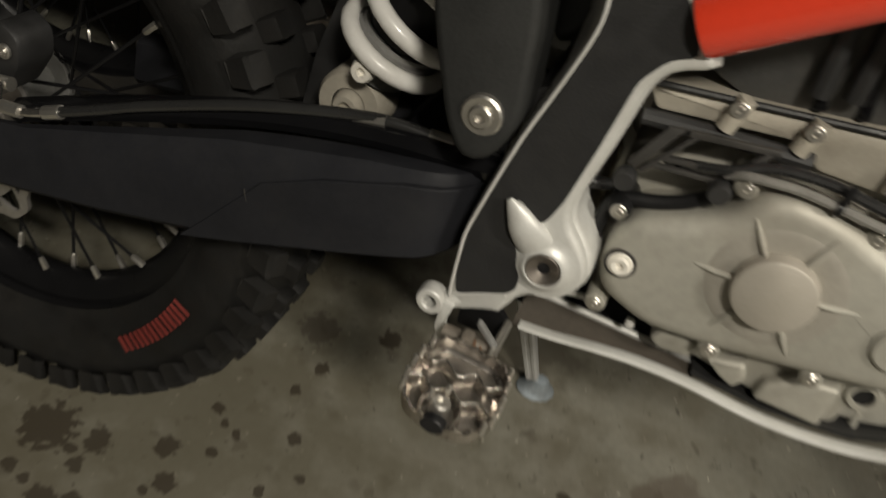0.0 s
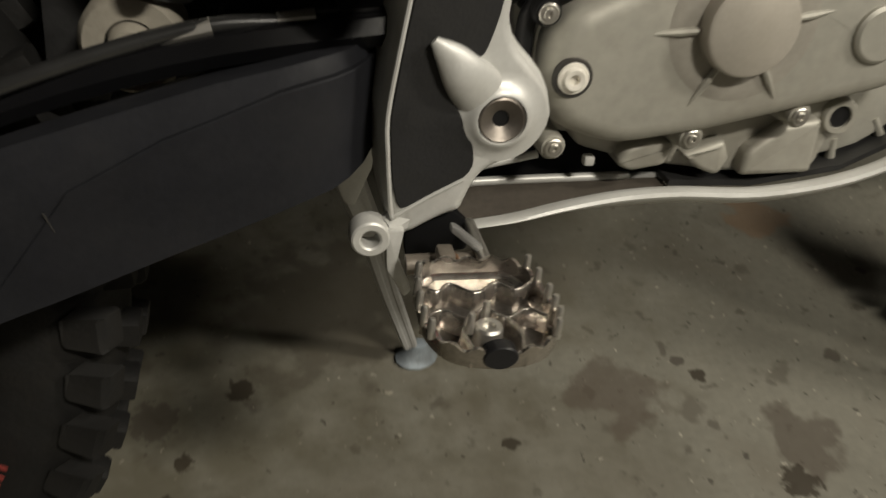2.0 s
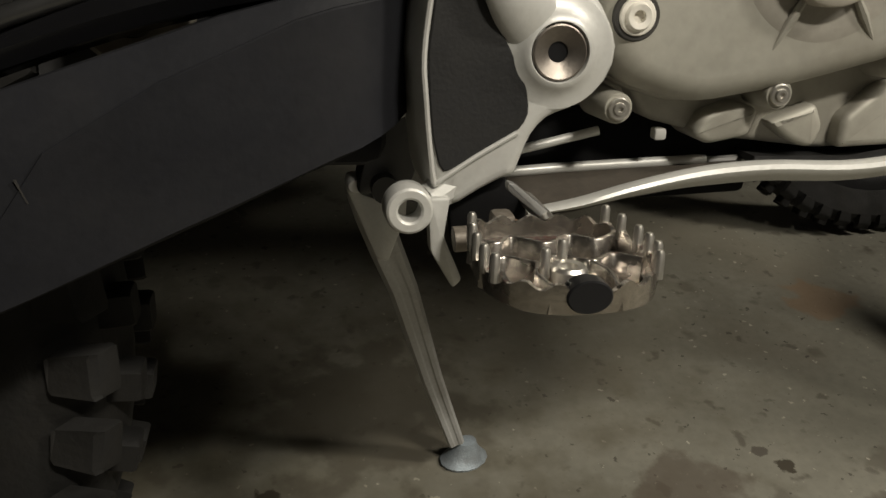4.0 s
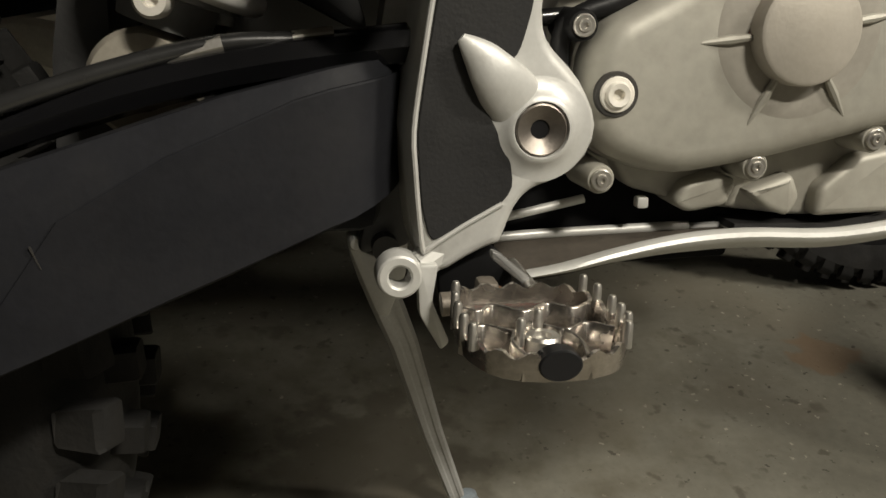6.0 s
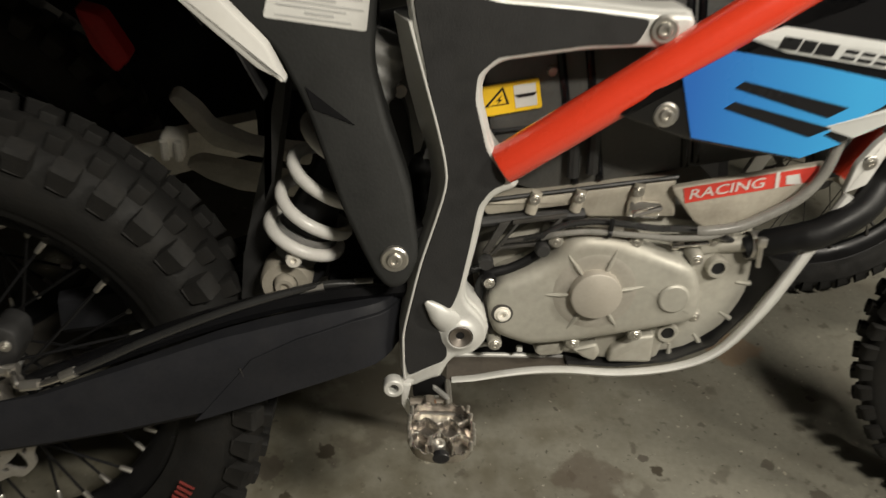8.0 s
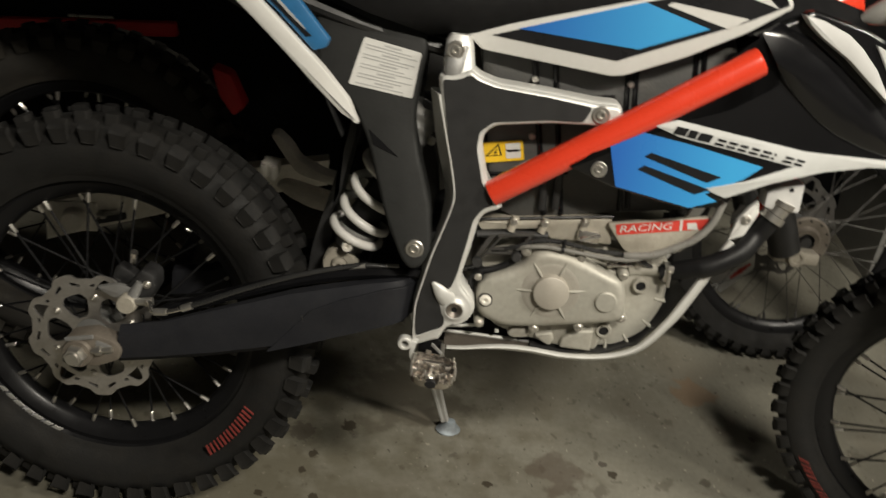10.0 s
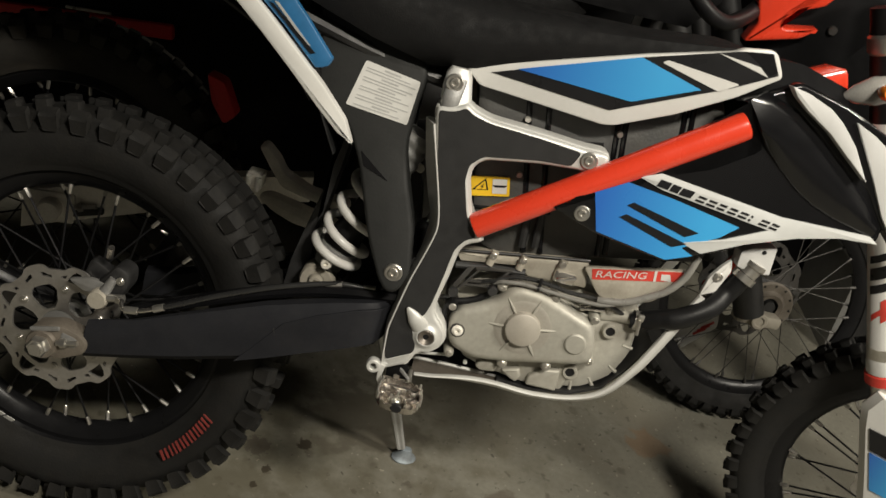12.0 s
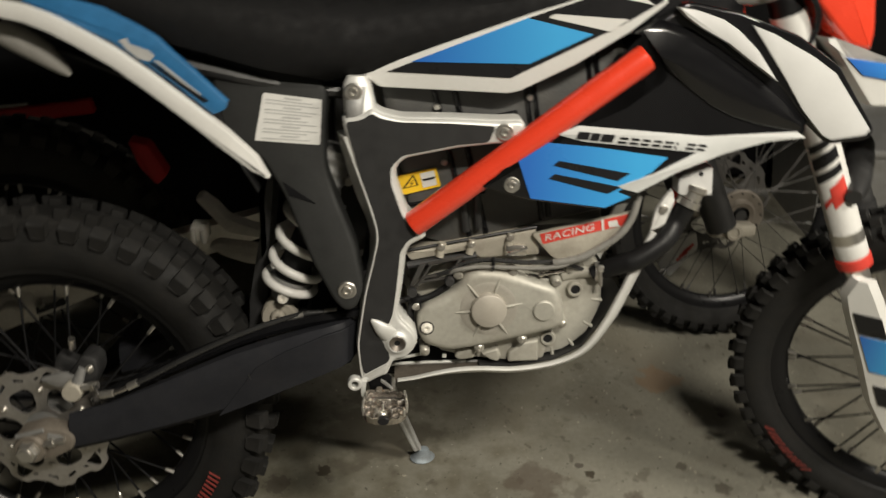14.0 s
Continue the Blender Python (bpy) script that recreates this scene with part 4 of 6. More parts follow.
motor = part("motor", joined(prism(rounded(CASE, 0.012, 2), -0.060, 0.09, 0.006, 2), prism(rounded([(0.690, 0.545), (0.70, 0.478), (0.745, 0.462), (0.79, 0.472), (0.826, 0.503), (0.842, 0.546), (0.838, 0.598), (0.80, 0.615)], 0.012, 2), -0.068, -0.05, 0.004, 2)), MOTOR, bike, "dusty grey cast electric motor housing")
part("motor_cover", joined(prism(rounded(inset(COVER, -0.002), 0.012, 3), -0.078, -0.055, 0.003, 2), prism(rounded(COVER, 0.014, 3), -0.1025, -0.07, 0.013, 5)), MOTOR, motor, "dusty cast motor cover")
CX, CZ = 0.6685, 0.5560
part("cover_cap", lathe([(0, -0.1135), (0.0236, -0.1135), (0.0252, -0.1125), (0.0258, -0.1110), (0.0264, -0.098)], 48, (CX, 0, CZ)), MOTOR_CAP, motor, "round raised cap")
part("cover_dish", lathe([(0.024, -0.1031), (0.036, -0.1031), (0.0415, -0.1027), (0.0440, -0.1018)], 48, (CX, 0, CZ)), WIPED, motor)
for a in (10, 73, 130, 188, 245, 306):
    t = radians(a)
    part("cover_rib", sweep([(CX + 0.022 * math.cos(t), -0.1050, CZ + 0.022 * math.sin(t)), (CX + 0.036 * math.cos(t), -0.1036, CZ + 0.036 * math.sin(t)), (CX + 0.050 * math.cos(t), -0.1018, CZ + 0.050 * math.sin(t))], [0.0015, 0.0024, 0.0009], 8), MOTOR, motor)
part("cover_boss", lathe([(0, -0.106), (0.014, -0.106), (0.016, -0.1045), (0.017, -0.098)], 32, (0.7498, 0, 0.5535)), MOTOR, motor)
part("cover_seal", sweep(curve_points([(0.6270, -0.083, 0.6120), (0.6190, -0.084, 0.6010), (0.6120, -0.084, 0.5890), (0.5985, -0.084, 0.5765), (0.5830, -0.084, 0.5672), (0.5670, -0.084, 0.5615), (0.5575, -0.084, 0.5540), (0.5555, -0.084, 0.5380), (0.5575, -0.084, 0.5160), (0.5640, -0.083, 0.4980)], 5), 0.0050, 12), HOSE, motor, "black rubber seal along the cover")
# dark ring paints the shade of the recess round the plug
part("plug_recess_shade", lathe([(0.0080, -0.1032), (0.0104, -0.1032), (0.0108, -0.1028), (0.0112, -0.1015)], 32, (0.579, 0, 0.525)), DARK_STEEL, motor)
part("oil_plug", lathe([(0, -0.1035), (0.0026, -0.1035), (0.0029, -0.1065), (0.0054, -0.1070), (0.0060, -0.1062), (0.0063, -0.1048), (0.0080, -0.1046), (0.0085, -0.1040), (0.0087, -0.100)], 28, (0.579, 0, 0.525)), ALU, motor, "bright socket plug")
for x, z, y in ((0.577, 0.483, -0.094), (0.658, 0.489, -0.094), (0.722, 0.503, -0.094), (0.563, 0.556, -0.094), (0.623, 0.606, -0.094), (0.702, 0.610, -0.094), (0.768, 0.594, -0.092), (0.781, 0.527, -0.090), (0.790, 0.606, -0.07)):
    part("bolt_boss", lathe([(0, -0.002), (0.0066, -0.002), (0.0074, -0.0005), (0.0085, 0.03)], 20, (x, y, z)), HOSE if z == 0.556 else MOTOR, motor)
    bolt(motor, x, y - 0.003, z, 0.0052)
for x, z in ((0.764, 0.4955), (0.800, 0.5765)):
    part("drain_boss", lathe([(0.0070, 0.0), (0.0074, -0.0030), (0.0105, -0.0030), (0.0118, -0.0010), (0.0125, 0.01)], 24, (x, -0.0745, z)), MOTOR, motor)
    part("drain_hole", lathe([(0, 0), (0.0072, 0)], 20, (x, -0.0755, z)), DECAL_BLACK, motor)
# casting ribs and pockets below the cover
for lobe in ([(0.622, 0.467), (0.627, 0.478), (0.643, 0.484), (0.657, 0.480), (0.653, 0.466), (0.631, 0.462)], [(0.662, 0.473), (0.688, 0.483), (0.694, 0.470), (0.689, 0.459), (0.676, 0.463)], [(0.704, 0.475), (0.724, 0.492), (0.748, 0.497), (0.751, 0.461), (0.703, 0.459)]):
    part("case_lobe", prism(rounded(lobe, 0.004), -0.084, -0.05, 0.004, 3), MOTOR, motor)
part("case_flange", prism(rounded([(0.585, 0.500), (0.600, 0.474), (0.64, 0.464), (0.70, 0.457), (0.76, 0.460), (0.77, 0.52)], 0.006), -0.0735, -0.05, 0.004, 3), MOTOR, motor)
for x, z, a in ((0.775, 0.462, 100), (0.806, 0.479, 128), (0.832, 0.512, 150), (0.843, 0.556, 175), (0.735, 0.460, 85)):
    t = radians(a)
    part("case_rib", sweep([(x, -0.066, z), (x + 0.016 * math.cos(t), -0.067, z + 0.016 * math.sin(t))], [0.0032, 0.0022], 8), MOTOR, motor)
part("white_plug", box(0.604, 0.6105, -0.080, -0.073, 0.464, 0.470, 0.0015), PAPER, motor)
part("hose_outlet", joined(sweep([(0.782, -0.060, 0.593), (0.800, -0.064, 0.598), (0.824, -0.070, 0.604)], [0.0085, 0.0090, 0.0090], 18), prism(rounded([(0.776, 0.602), (0.814, 0.612), (0.817, 0.598), (0.780, 0.588)], 0.003), -0.072, -0.055, 0.002)), MOTOR, motor)
part("hose_clamp", joined(lathe([(0.0135, -0.0055), (0.0148, -0.0055), (0.0148, 0.0055), (0.0135, 0.0055)], 28)), STEEL, motor, "bright hose clamp", at=at(0.831, -0.073, 0.604) @ pose(0, 0, 0, 0, -22, 90))
part("clamp_screw", joined(box(0.827, 0.836, -0.092, -0.085, 0.610, 0.620, 0.001), rod((0.834, -0.090, 0.588), (0.831, -0.090, 0.612), 0.0026, 8)), STEEL, motor)

# ---- battery box, tray, sealing strips, stickers ----
battery = part("battery_box", prism(rounded([(0.505, 0.885), (0.56, 0.655), (0.60, 0.640), (0.90, 0.712), (0.885, 0.80), (0.84, 0.945)], 0.02), -0.062, 0.062, 0.008), BATTERY, bike, "dark grey ribbed battery case")
for x0, z0, x1, z1 in ((0.580, 0.88, 0.640, 0.655), (0.606, 0.89, 0.664, 0.660), (0.706, 0.895, 0.745, 0.680), (0.716, 0.90, 0.755, 0.685), (0.79, 0.93, 0.83, 0.70), (0.80, 0.935, 0.84, 0.70)):
    part("case_rib", rod((x0, -0.062, z0), (x1, -0.062, z1), 0.0042, 8), GLOSS, battery)
for a, b in (((0.535, 0.775), (0.86, 0.845)), ((0.545, 0.700), (0.66, 0.722)), ((0.53, 0.80), (0.70, 0.838))):
    part("case_seam", rod((a[0], -0.062, a[1]), (b[0], -0.062, b[1]), 0.003, 6), GLOSS, battery)
for x, z in ((0.588, 0.843), (0.716, 0.858), (0.60, 0.765), (0.731, 0.790)):
    part("case_screw", lathe([(0, -0.004), (0.004, -0.004), (0.005, 0)], 10, (x, -0.066, z)), STEEL, battery)
tray = part("battery_tray", prism(rounded([(0.545, 0.634), (0.735, 0.672), (0.742, 0.632), (0.655, 0.626), (0.640, 0.638), (0.555, 0.621)], 0.003), -0.078, 0.06, 0.003), TRAY, bike, "cast aluminium battery tray")
part("tray_seal", sweep([(0.55, -0.080, 0.615), (0.60, -0.080, 0.624), (0.65, -0.080, 0.631)], 0.0055, 10), PLASTIC, tray)
part("tray_lip", sweep([(0.548, -0.079, 0.637), (0.735, -0.079, 0.675)], 0.0022, 8), PLASTIC, tray)
for x, z in ((0.598, 0.641), (0.641, 0.646), (0.697, 0.656)):
    part("tray_lug", rod((x - 0.002, -0.082, z - 0.012), (x + 0.002, -0.082, z + 0.010), 0.0058, 12), TRAY, tray)
    bolt(tray, x, -0.088, z + 0.004, 0.005)
for x0, z0, x1, z1 in ((0.634, 0.665, 0.628, 0.72), (0.652, 0.67, 0.648, 0.72)):
    part("strap", rod((x0, -0.072, z0), (x1, -0.07, z1), 0.006, 8), PLASTIC, tray)
part("tray_clip", joined(box(0.690, 0.722, -0.088, -0.078, 0.632, 0.650, 0.003), rod((0.695, -0.09, 0.636), (0.722, -0.09, 0.646), 0.003, 8)), CHROME, tray)
warn = part("warning_sticker", prism(rounded([(0.534, 0.744), (0.589, 0.757), (0.596, 0.730), (0.541, 0.716)], 0.002), -0.0655, -0.062, 0), YELLOW, battery, "yellow warning sticker")
part("sticker_triangle", joined(prism([(0.5415, 0.7255), (0.5565, 0.747), (0.5645, 0.7312)], -0.0662, -0.0655, 0)), DECAL_BLACK, warn)
part("triangle_field", prism([(0.5452, 0.7275), (0.5562, 0.7435), (0.5615, 0.7318)], -0.0668, -0.0662, 0), YELLOW, warn)
part("bolt_mark", prism([(0.5565, 0.7395), (0.5518, 0.7330), (0.5545, 0.7335), (0.5527, 0.7292), (0.5572, 0.7350), (0.5548, 0.7345)], -0.0674, -0.0668, 0), DECAL_BLACK, warn)
part("symbol_field", prism([(0.566, 0.7485), (0.586, 0.7535), (0.591, 0.7325), (0.571, 0.7275)], -0.0662, -0.0655, 0), PAPER, warn)
part("tool_mark", prism([(0.568, 0.7400), (0.572, 0.7375), (0.586, 0.7410), (0.589, 0.7450), (0.585, 0.7440), (0.571, 0.7405)], -0.0668, -0.0662, 0), DECAL_BLACK, warn)
guard = part("hose_guard", prism(rounded([(0.727, 0.666), (0.875, 0.703), (0.868, 0.672), (0.835, 0.640), (0.775, 0.624), (0.758, 0.632)], 0.006), -0.088, -0.080, 0.002), TRAY, bike, "dusty alloy hose guard with a red racing sticker")
part("red_sticker", prism([(0.739, 0.667), (0.866, 0.699), (0.868, 0.684), (0.744, 0.652)], -0.0888, -0.088, 0), RED_INK, guard, "red sticker with white lettering")


def lettering(text, size, m, mat, parent, shear=0.2, stretch=1.0):
    cu = bpy.data.curves.new("lettering", "FONT")
    cu.body, cu.size, cu.shear, cu.extrude, cu.space_character, cu.resolution_u = text, size, shear, 0.0003, stretch, 3
    ob = bpy.data.objects.new("lettering_source", cu)
    scene.collection.objects.link(ob)
    bpy.context.view_layer.update()
    me = bpy.data.meshes.new_from_object(ob.evaluated_get(bpy.context.evaluated_depsgraph_get()))
    bpy.data.objects.remove(ob)
    me.materials.append(mat)
    return part("lettering", me, None, parent, at=m)


lettering("RACING", 0.0155, pose(0.7455, -0.0893, 0.6562, 90, -14.2, 0) @ Matrix.Diagonal((1.28, 0.92, 1, 1)), PAPER, guard)
part("sticker_divider", prism([(0.8255, 0.690), (0.829, 0.691), (0.8315, 0.6745), (0.828, 0.6735)], -0.0894, -0.0888, 0), PAPER, guard)
part("sticker_mark", prism([(0.836, 0.687), (0.848, 0.690), (0.853, 0.680), (0.838, 0.6785)], -0.0894, -0.0888, 0), PAPER, guard)

# bracket, cables and cooling hoses
BAR = (-0.0900, -0.0865, 0.0008)
bracket = part("cable_bracket", prism([(0.5670, 0.6190), (0.5770, 0.6215), (0.5600, 0.5850), (0.5535, 0.5865)], *BAR), DARK_STEEL, bike, "dark grey cable bracket")
for q in (
    [(0.5830, 0.6200), (0.5880, 0.6232), (0.5655, 0.5850), (0.5615, 0.5850)],
    [(0.5790, 0.6180), (0.5790, 0.6222), (0.6312, 0.6335), (0.6312, 0.6290)], [(0.6250, 0.6299), (0.6312, 0.6331), (0.6115, 0.5990), (0.6071, 0.6011)],
    [(0.5720, 0.5965), (0.5735, 0.6005), (0.6185, 0.6108), (0.6170, 0.6068)], [(0.5660, 0.5895), (0.5680, 0.5930), (0.6110, 0.6018), (0.6090, 0.5975)]):
    part("bracket_bar", prism(q, *BAR), DARK_STEEL, bracket)
for x, z in ((0.611, 0.596), (0.557, 0.578)):
    part("bracket_screw", lathe([(0, -0.006), (0.006, -0.006), (0.0075, -0.003), (0.0075, 0.004)], 16, (x, -0.094, z)), PLASTIC, bike)
part("motor_cable", sweep(curve_points([(0.610, -0.090, 0.606), (0.6187, -0.098, 0.6140), (0.6326, -0.100, 0.6180), (0.6484, -0.100, 0.6204), (0.6646, -0.100, 0.6209), (0.6812, -0.100, 0.6204), (0.7082, -0.100, 0.6196), (0.7323, -0.100, 0.6190), (0.7560, -0.100, 0.6205), (0.7731, -0.100, 0.6235), (0.80, -0.098, 0.634)], 5), 0.0030, 10), GREY_HOSE, bike, "grey sleeved motor cable")
part("motor_cable", sweep(curve_points([(0.575, -0.080, 0.594), (0.6082, -0.092, 0.6095), (0.6262, -0.092, 0.6205), (0.6417, -0.092, 0.6256), (0.6643, -0.092, 0.6284), (0.6913, -0.092, 0.6271), (0.7193, -0.090, 0.6239), (0.7545, -0.086, 0.6233), (0.78, -0.080, 0.618), (0.81, -0.070, 0.606)], 6), 0.0036, 10), BRAKE_HOSE, bike, "glossy black motor cable")
part("guard_rim_hose", sweep(curve_points([(0.760, -0.096, 0.626), (0.769, -0.098, 0.628), (0.799, -0.1, 0.636), (0.828, -0.1, 0.653), (0.851, -0.1, 0.671), (0.867, -0.098, 0.696), (0.875, -0.094, 0.728)], 5), 0.0054, 12), GREY_HOSE, bike)
part("cable_tie", joined(lathe([(0.0034, -0.0018), (0.0048, -0.0018), (0.0048, 0.0018), (0.0034, 0.0018)], 16), box(-0.0045, -0.0012, -0.0022, 0.0022, 0.0035, 0.0165, 0.0008)), HOSE, bike, at=at(0.6725, -0.1, 0.6207) @ pose(0, 0, 0, 0, 0, 85))
part("spring_clip", joined(rod((0.7435, -0.086, 0.6035), (0.7790, -0.086, 0.6091), 0.0022, 10), rod((0.7425, -0.086, 0.6060), (0.7560, -0.084, 0.6105), 0.0022, 10), box(0.7415, 0.7490, -0.090, -0.080, 0.6010, 0.6065, 0.0015)), CHROME, bike, "bright spring clip")
part("cooling_hose", sweep(curve_points([(0.824, -0.073, 0.600), (0.838, -0.077, 0.608), (0.860, -0.090, 0.622), (0.884, -0.097, 0.634), (0.918, -0.094, 0.6595), (0.936, -0.083, 0.684), (0.945, -0.084, 0.704), (0.952, -0.085, 0.722)], 5), [0.0125] * 6 + [0.0140] * 6 + [0.0152] * 24, 18), HOSE, bike, "black coolant hose")
part("hose_connector", sweep([(0.950, -0.085, 0.716), (0.956, -0.085, 0.732), (0.957, -0.085, 0.734), (0.959, -0.085, 0.741)], [0.0150, 0.0150, 0.0175, 0.0175], 20), STEEL, bike, "bright metal hose connector")
part("hose_clamp", lathe([(0.0168, -0.005), (0.0178, -0.005), (0.0178, 0.005), (0.0168, 0.005)], 28), STEEL, bike, at=at(0.950, -0.085, 0.716) @ pose(0, 0, 0, 90, 0, 0) @ pose(0, 0, 0, 0, 0, -22))
part("coolant_bracket", prism(rounded([(0.9290, 0.7530), (0.9430, 0.7625), (0.9760, 0.7710), (0.9800, 0.7300), (0.9579, 0.7260), (0.9306, 0.7300)], 0.003), -0.094, -0.066, 0.002), PANEL_GREY, bike, "white plastic coolant connector block")
part("block_screw", lathe([(0, -0.0006), (0.0030, -0.0006), (0.0034, 0.001)], 12, (0.9600, -0.0945, 0.7600)), DECAL_BLACK, bike)
part("inverter_tab", prism(rounded([(0.899, 0.672), (0.903, 0.702), (0.915, 0.724), (0.925, 0.736), (0.930, 0.718), (0.919, 0.682)], 0.004), -0.088, -0.080, 0.002), WHITE, bike)
bolt(bike, 0.914, -0.09, 0.706, 0.0065)

# ---- shock absorber ----
S0, S1 = Vector((0.3585, -0.048, 0.524)), Vector((0.450, -0.052, 0.795))
SD = (S1 - S0).normalized()
shock = part("shock_absorber", sweep([S0 + SD * d for d in (0.028, 0.043, 0.044, 0.0600, 0.0605, 0.064, 0.0645, 0.12, 0.122, 0.27)], [0.022, 0.024, 0.0335, 0.0335, 0.0300, 0.0295, 0.012, 0.012, 0.012, 0.018], 24), DULL_STEEL, bike, "rear shock absorber with white spring")
SA = (Vector((1, 0, 0)) - SD * SD.x).normalized()
SB = SA.cross(SD)


def coil_rise(a):
    """Height along the spring at the angle a: closed first turn, then an even pitch."""
    return 0.052 + 0.004 * max(0.0, min(a, math.pi)) / math.pi + 0.036 * max(0.0, a - math.pi) / (2 * math.pi) + 0.004 * max(0.0, a - 5 * math.pi) / (2 * math.pi)


part("spring", sweep([S0 + SD * coil_rise(a) + (SA * math.cos(a) + SB * math.sin(a)) * 0.0375 for a in [-2.2 + k * math.pi / 12 for k in range(24 * 5 + 8)]], 0.0066, 12, up=SD), SPRING, shock, "white coil spring")
part("bump_stop", sweep([S0 + SD * d for d in (0.0645, 0.075, 0.10, 0.15)], [0.027, 0.026, 0.022, 0.016], 16), HOSE, shock)
part("preload_collar", sweep([S0 + SD * (0.205 + 0.0045 * k) for k in range(16)], [0.0300 if k % 4 < 2 else 0.0275 for k in range(16)], 24), DULL_STEEL, shock, "ribbed dull alloy preload collar")
part("lower_eye", joined(lathe([(0.013, -0.018), (0.0235, -0.018), (0.0262, -0.014), (0.0265, 0.016)], 32, tuple(S0)), lathe([(0, -0.020), (0.004, -0.020), (0.005, -0.025), (0.009, -0.025), (0.011, -0.022), (0.0115, -0.017), (0.013, -0.013)], 24, tuple(S0))), TRAY, shock, "silver lower shock eye")
part("preload_screw", lathe([(0, -0.006), (0.003, -0.006), (0.0035, -0.010), (0.0070, -0.010), (0.0085, -0.007), (0.0085, 0.01)], 18, (0.3685, -0.076, 0.5625)), ALU, shock)
part("shock_mount", prism(rounded([(0.33, 0.50), (0.385, 0.505), (0.40, 0.525), (0.365, 0.54), (0.335, 0.53)], 0.008), -0.035, 0.03, 0.003), SWING, bike)
part("linkage", prism(rounded([(0.40, 0.60), (0.42, 0.57), (0.47, 0.545), (0.46, 0.58), (0.43, 0.62)], 0.01), -0.02, 0.06, 0.003), PLASTIC, bike)
part("mud_flap", loft([[(x, -0.030, z), (x + w, -0.026, z), (x + w, 0.05, z), (x, 0.05, z)] for x, w, z in ((0.3075, 0.030, 0.480), (0.3105, 0.027, 0.534), (0.3180, 0.020, 0.575), (0.3300, 0.014, 0.636), (0.3395, 0.011, 0.690), (0.3450, 0.009, 0.728), (0.3470, 0.008, 0.760))]), PLASTIC, bike, "black rubber mud flap ahead of the rear tyre", angle=40)

# ---- side panel, seat, rear mudguard ----
SUB = [(0.300, 0.812), (0.352, 0.775), (0.380, 0.729), (0.399, 0.683), (0.417, 0.639), (0.435, 0.605), (0.448, 0.582), (0.463, 0.568), (0.479, 0.574), (0.489, 0.600), (0.477, 0.660), (0.451, 0.724), (0.438, 0.767), (0.437, 0.820), (0.441, 0.862), (0.430, 0.885), (0.31, 0.930), (0.27, 0.945), (0.286, 0.885)]
sub = part("side_panel", prism(rounded(SUB, 0.012, 2), -0.258, -0.215, 0.006, 3, lat=(0, 0.2)), SIDE, bike, "matt black rear side panel with a white sticker")
part("panel_notch", prism([(0.380, 0.746), (0.424, 0.717), (0.388, 0.728)], -0.2592, -0.257, 0, lat=(0, 0.2)), GLOSS, sub)
bolt(sub, 0.466, -0.139, 0.599, 0.0125)
lab = part("sticker", prism(rounded([(0.355, 0.862), (0.433, 0.854), (0.430, 0.795), (0.343, 0.800)], 0.003), -0.2592, -0.2575, 0, lat=(0, 0.2)), PAPER, sub, "white instruction sticker with small print")
bars = []
for i in range(14):
    f = (i + 0.9) / 15
    xl, zl, xr, zr = 0.355 - 0.008 * f, 0.862 - 0.063 * f, 0.433 - 0.003 * f, 0.854 - 0.059 * f
    a, b = (0.36, 0.66) if i % 3 == 0 else (0.06, (0.93, 0.84, 0.95, 0.78)[i % 4])
    h = 0.0011 if i % 3 == 0 else 0.0007
    bars.append(prism([(xl + (xr - xl) * a, zl + (zr - zl) * a + h), (xl + (xr - xl) * b, zl + (zr - zl) * b + h), (xl + (xr - xl) * b, zl + (zr - zl) * b - h), (xl + (xr - xl) * a, zl + (zr - zl) * a - h)], -0.2598, -0.2592, 0, lat=(0, 0.2)))
part("small_print", joined(*bars), INK, lab)
part("far_side_panel", prism(SUB, 0.258, 0.215, 0, lat=(0, -0.2)), PLASTIC, bike)


def seat_section(x, zlow, ztop, half, low):
    return [(x, -half * low, zlow), (x, -half, zlow + (ztop - zlow) * 0.35), (x, -half * 0.96, zlow + (ztop - zlow) * 0.72), (x, -half * 0.72, ztop - 0.006), (x, -half * 0.3, ztop), (x, half * 0.3, ztop), (x, half * 0.72, ztop - 0.006), (x, half * 0.96, zlow + (ztop - zlow) * 0.72), (x, half, zlow + (ztop - zlow) * 0.35), (x, half * low, zlow)]


part("seat", loft([seat_section(*s) for s in ((0.02, 0.975, 1.02, 0.07, 0.9), (0.12, 0.965, 1.018, 0.10, 0.95), (0.25, 0.925, 1.005, 0.125, 0.92), (0.36, 0.895, 0.992, 0.125, 0.85), (0.44, 0.880, 0.985, 0.115, 0.82), (0.50, 0.892, 0.984, 0.105, 0.82), (0.60, 0.93, 0.992, 0.10, 0.9), (0.72, 0.968, 1.002, 0.10, 0.95), (0.82, 0.995, 1.017, 0.105, 0.98), (0.88, 1.00, 1.010, 0.09, 0.95))]), SEAT, bike, "black vinyl seat", angle=60)
FEND = [(0.369, 0.760), (0.353, 0.7890), (0.316, 0.8245), (0.2712, 0.8605), (0.2282, 0.8945), (0.1860, 0.9245), (0.1438, 0.9480), (0.1150, 0.9625), (0.0856, 0.9730), (0.056, 0.9775), (-0.05, 0.983), (-0.05, 0.965), (0.0560, 0.9565), (0.0826, 0.9510), (0.1125, 0.9395), (0.1415, 0.9240), (0.1835, 0.8995), (0.2260, 0.8675), (0.2690, 0.8330), (0.3100, 0.7985), (0.346, 0.7700)]
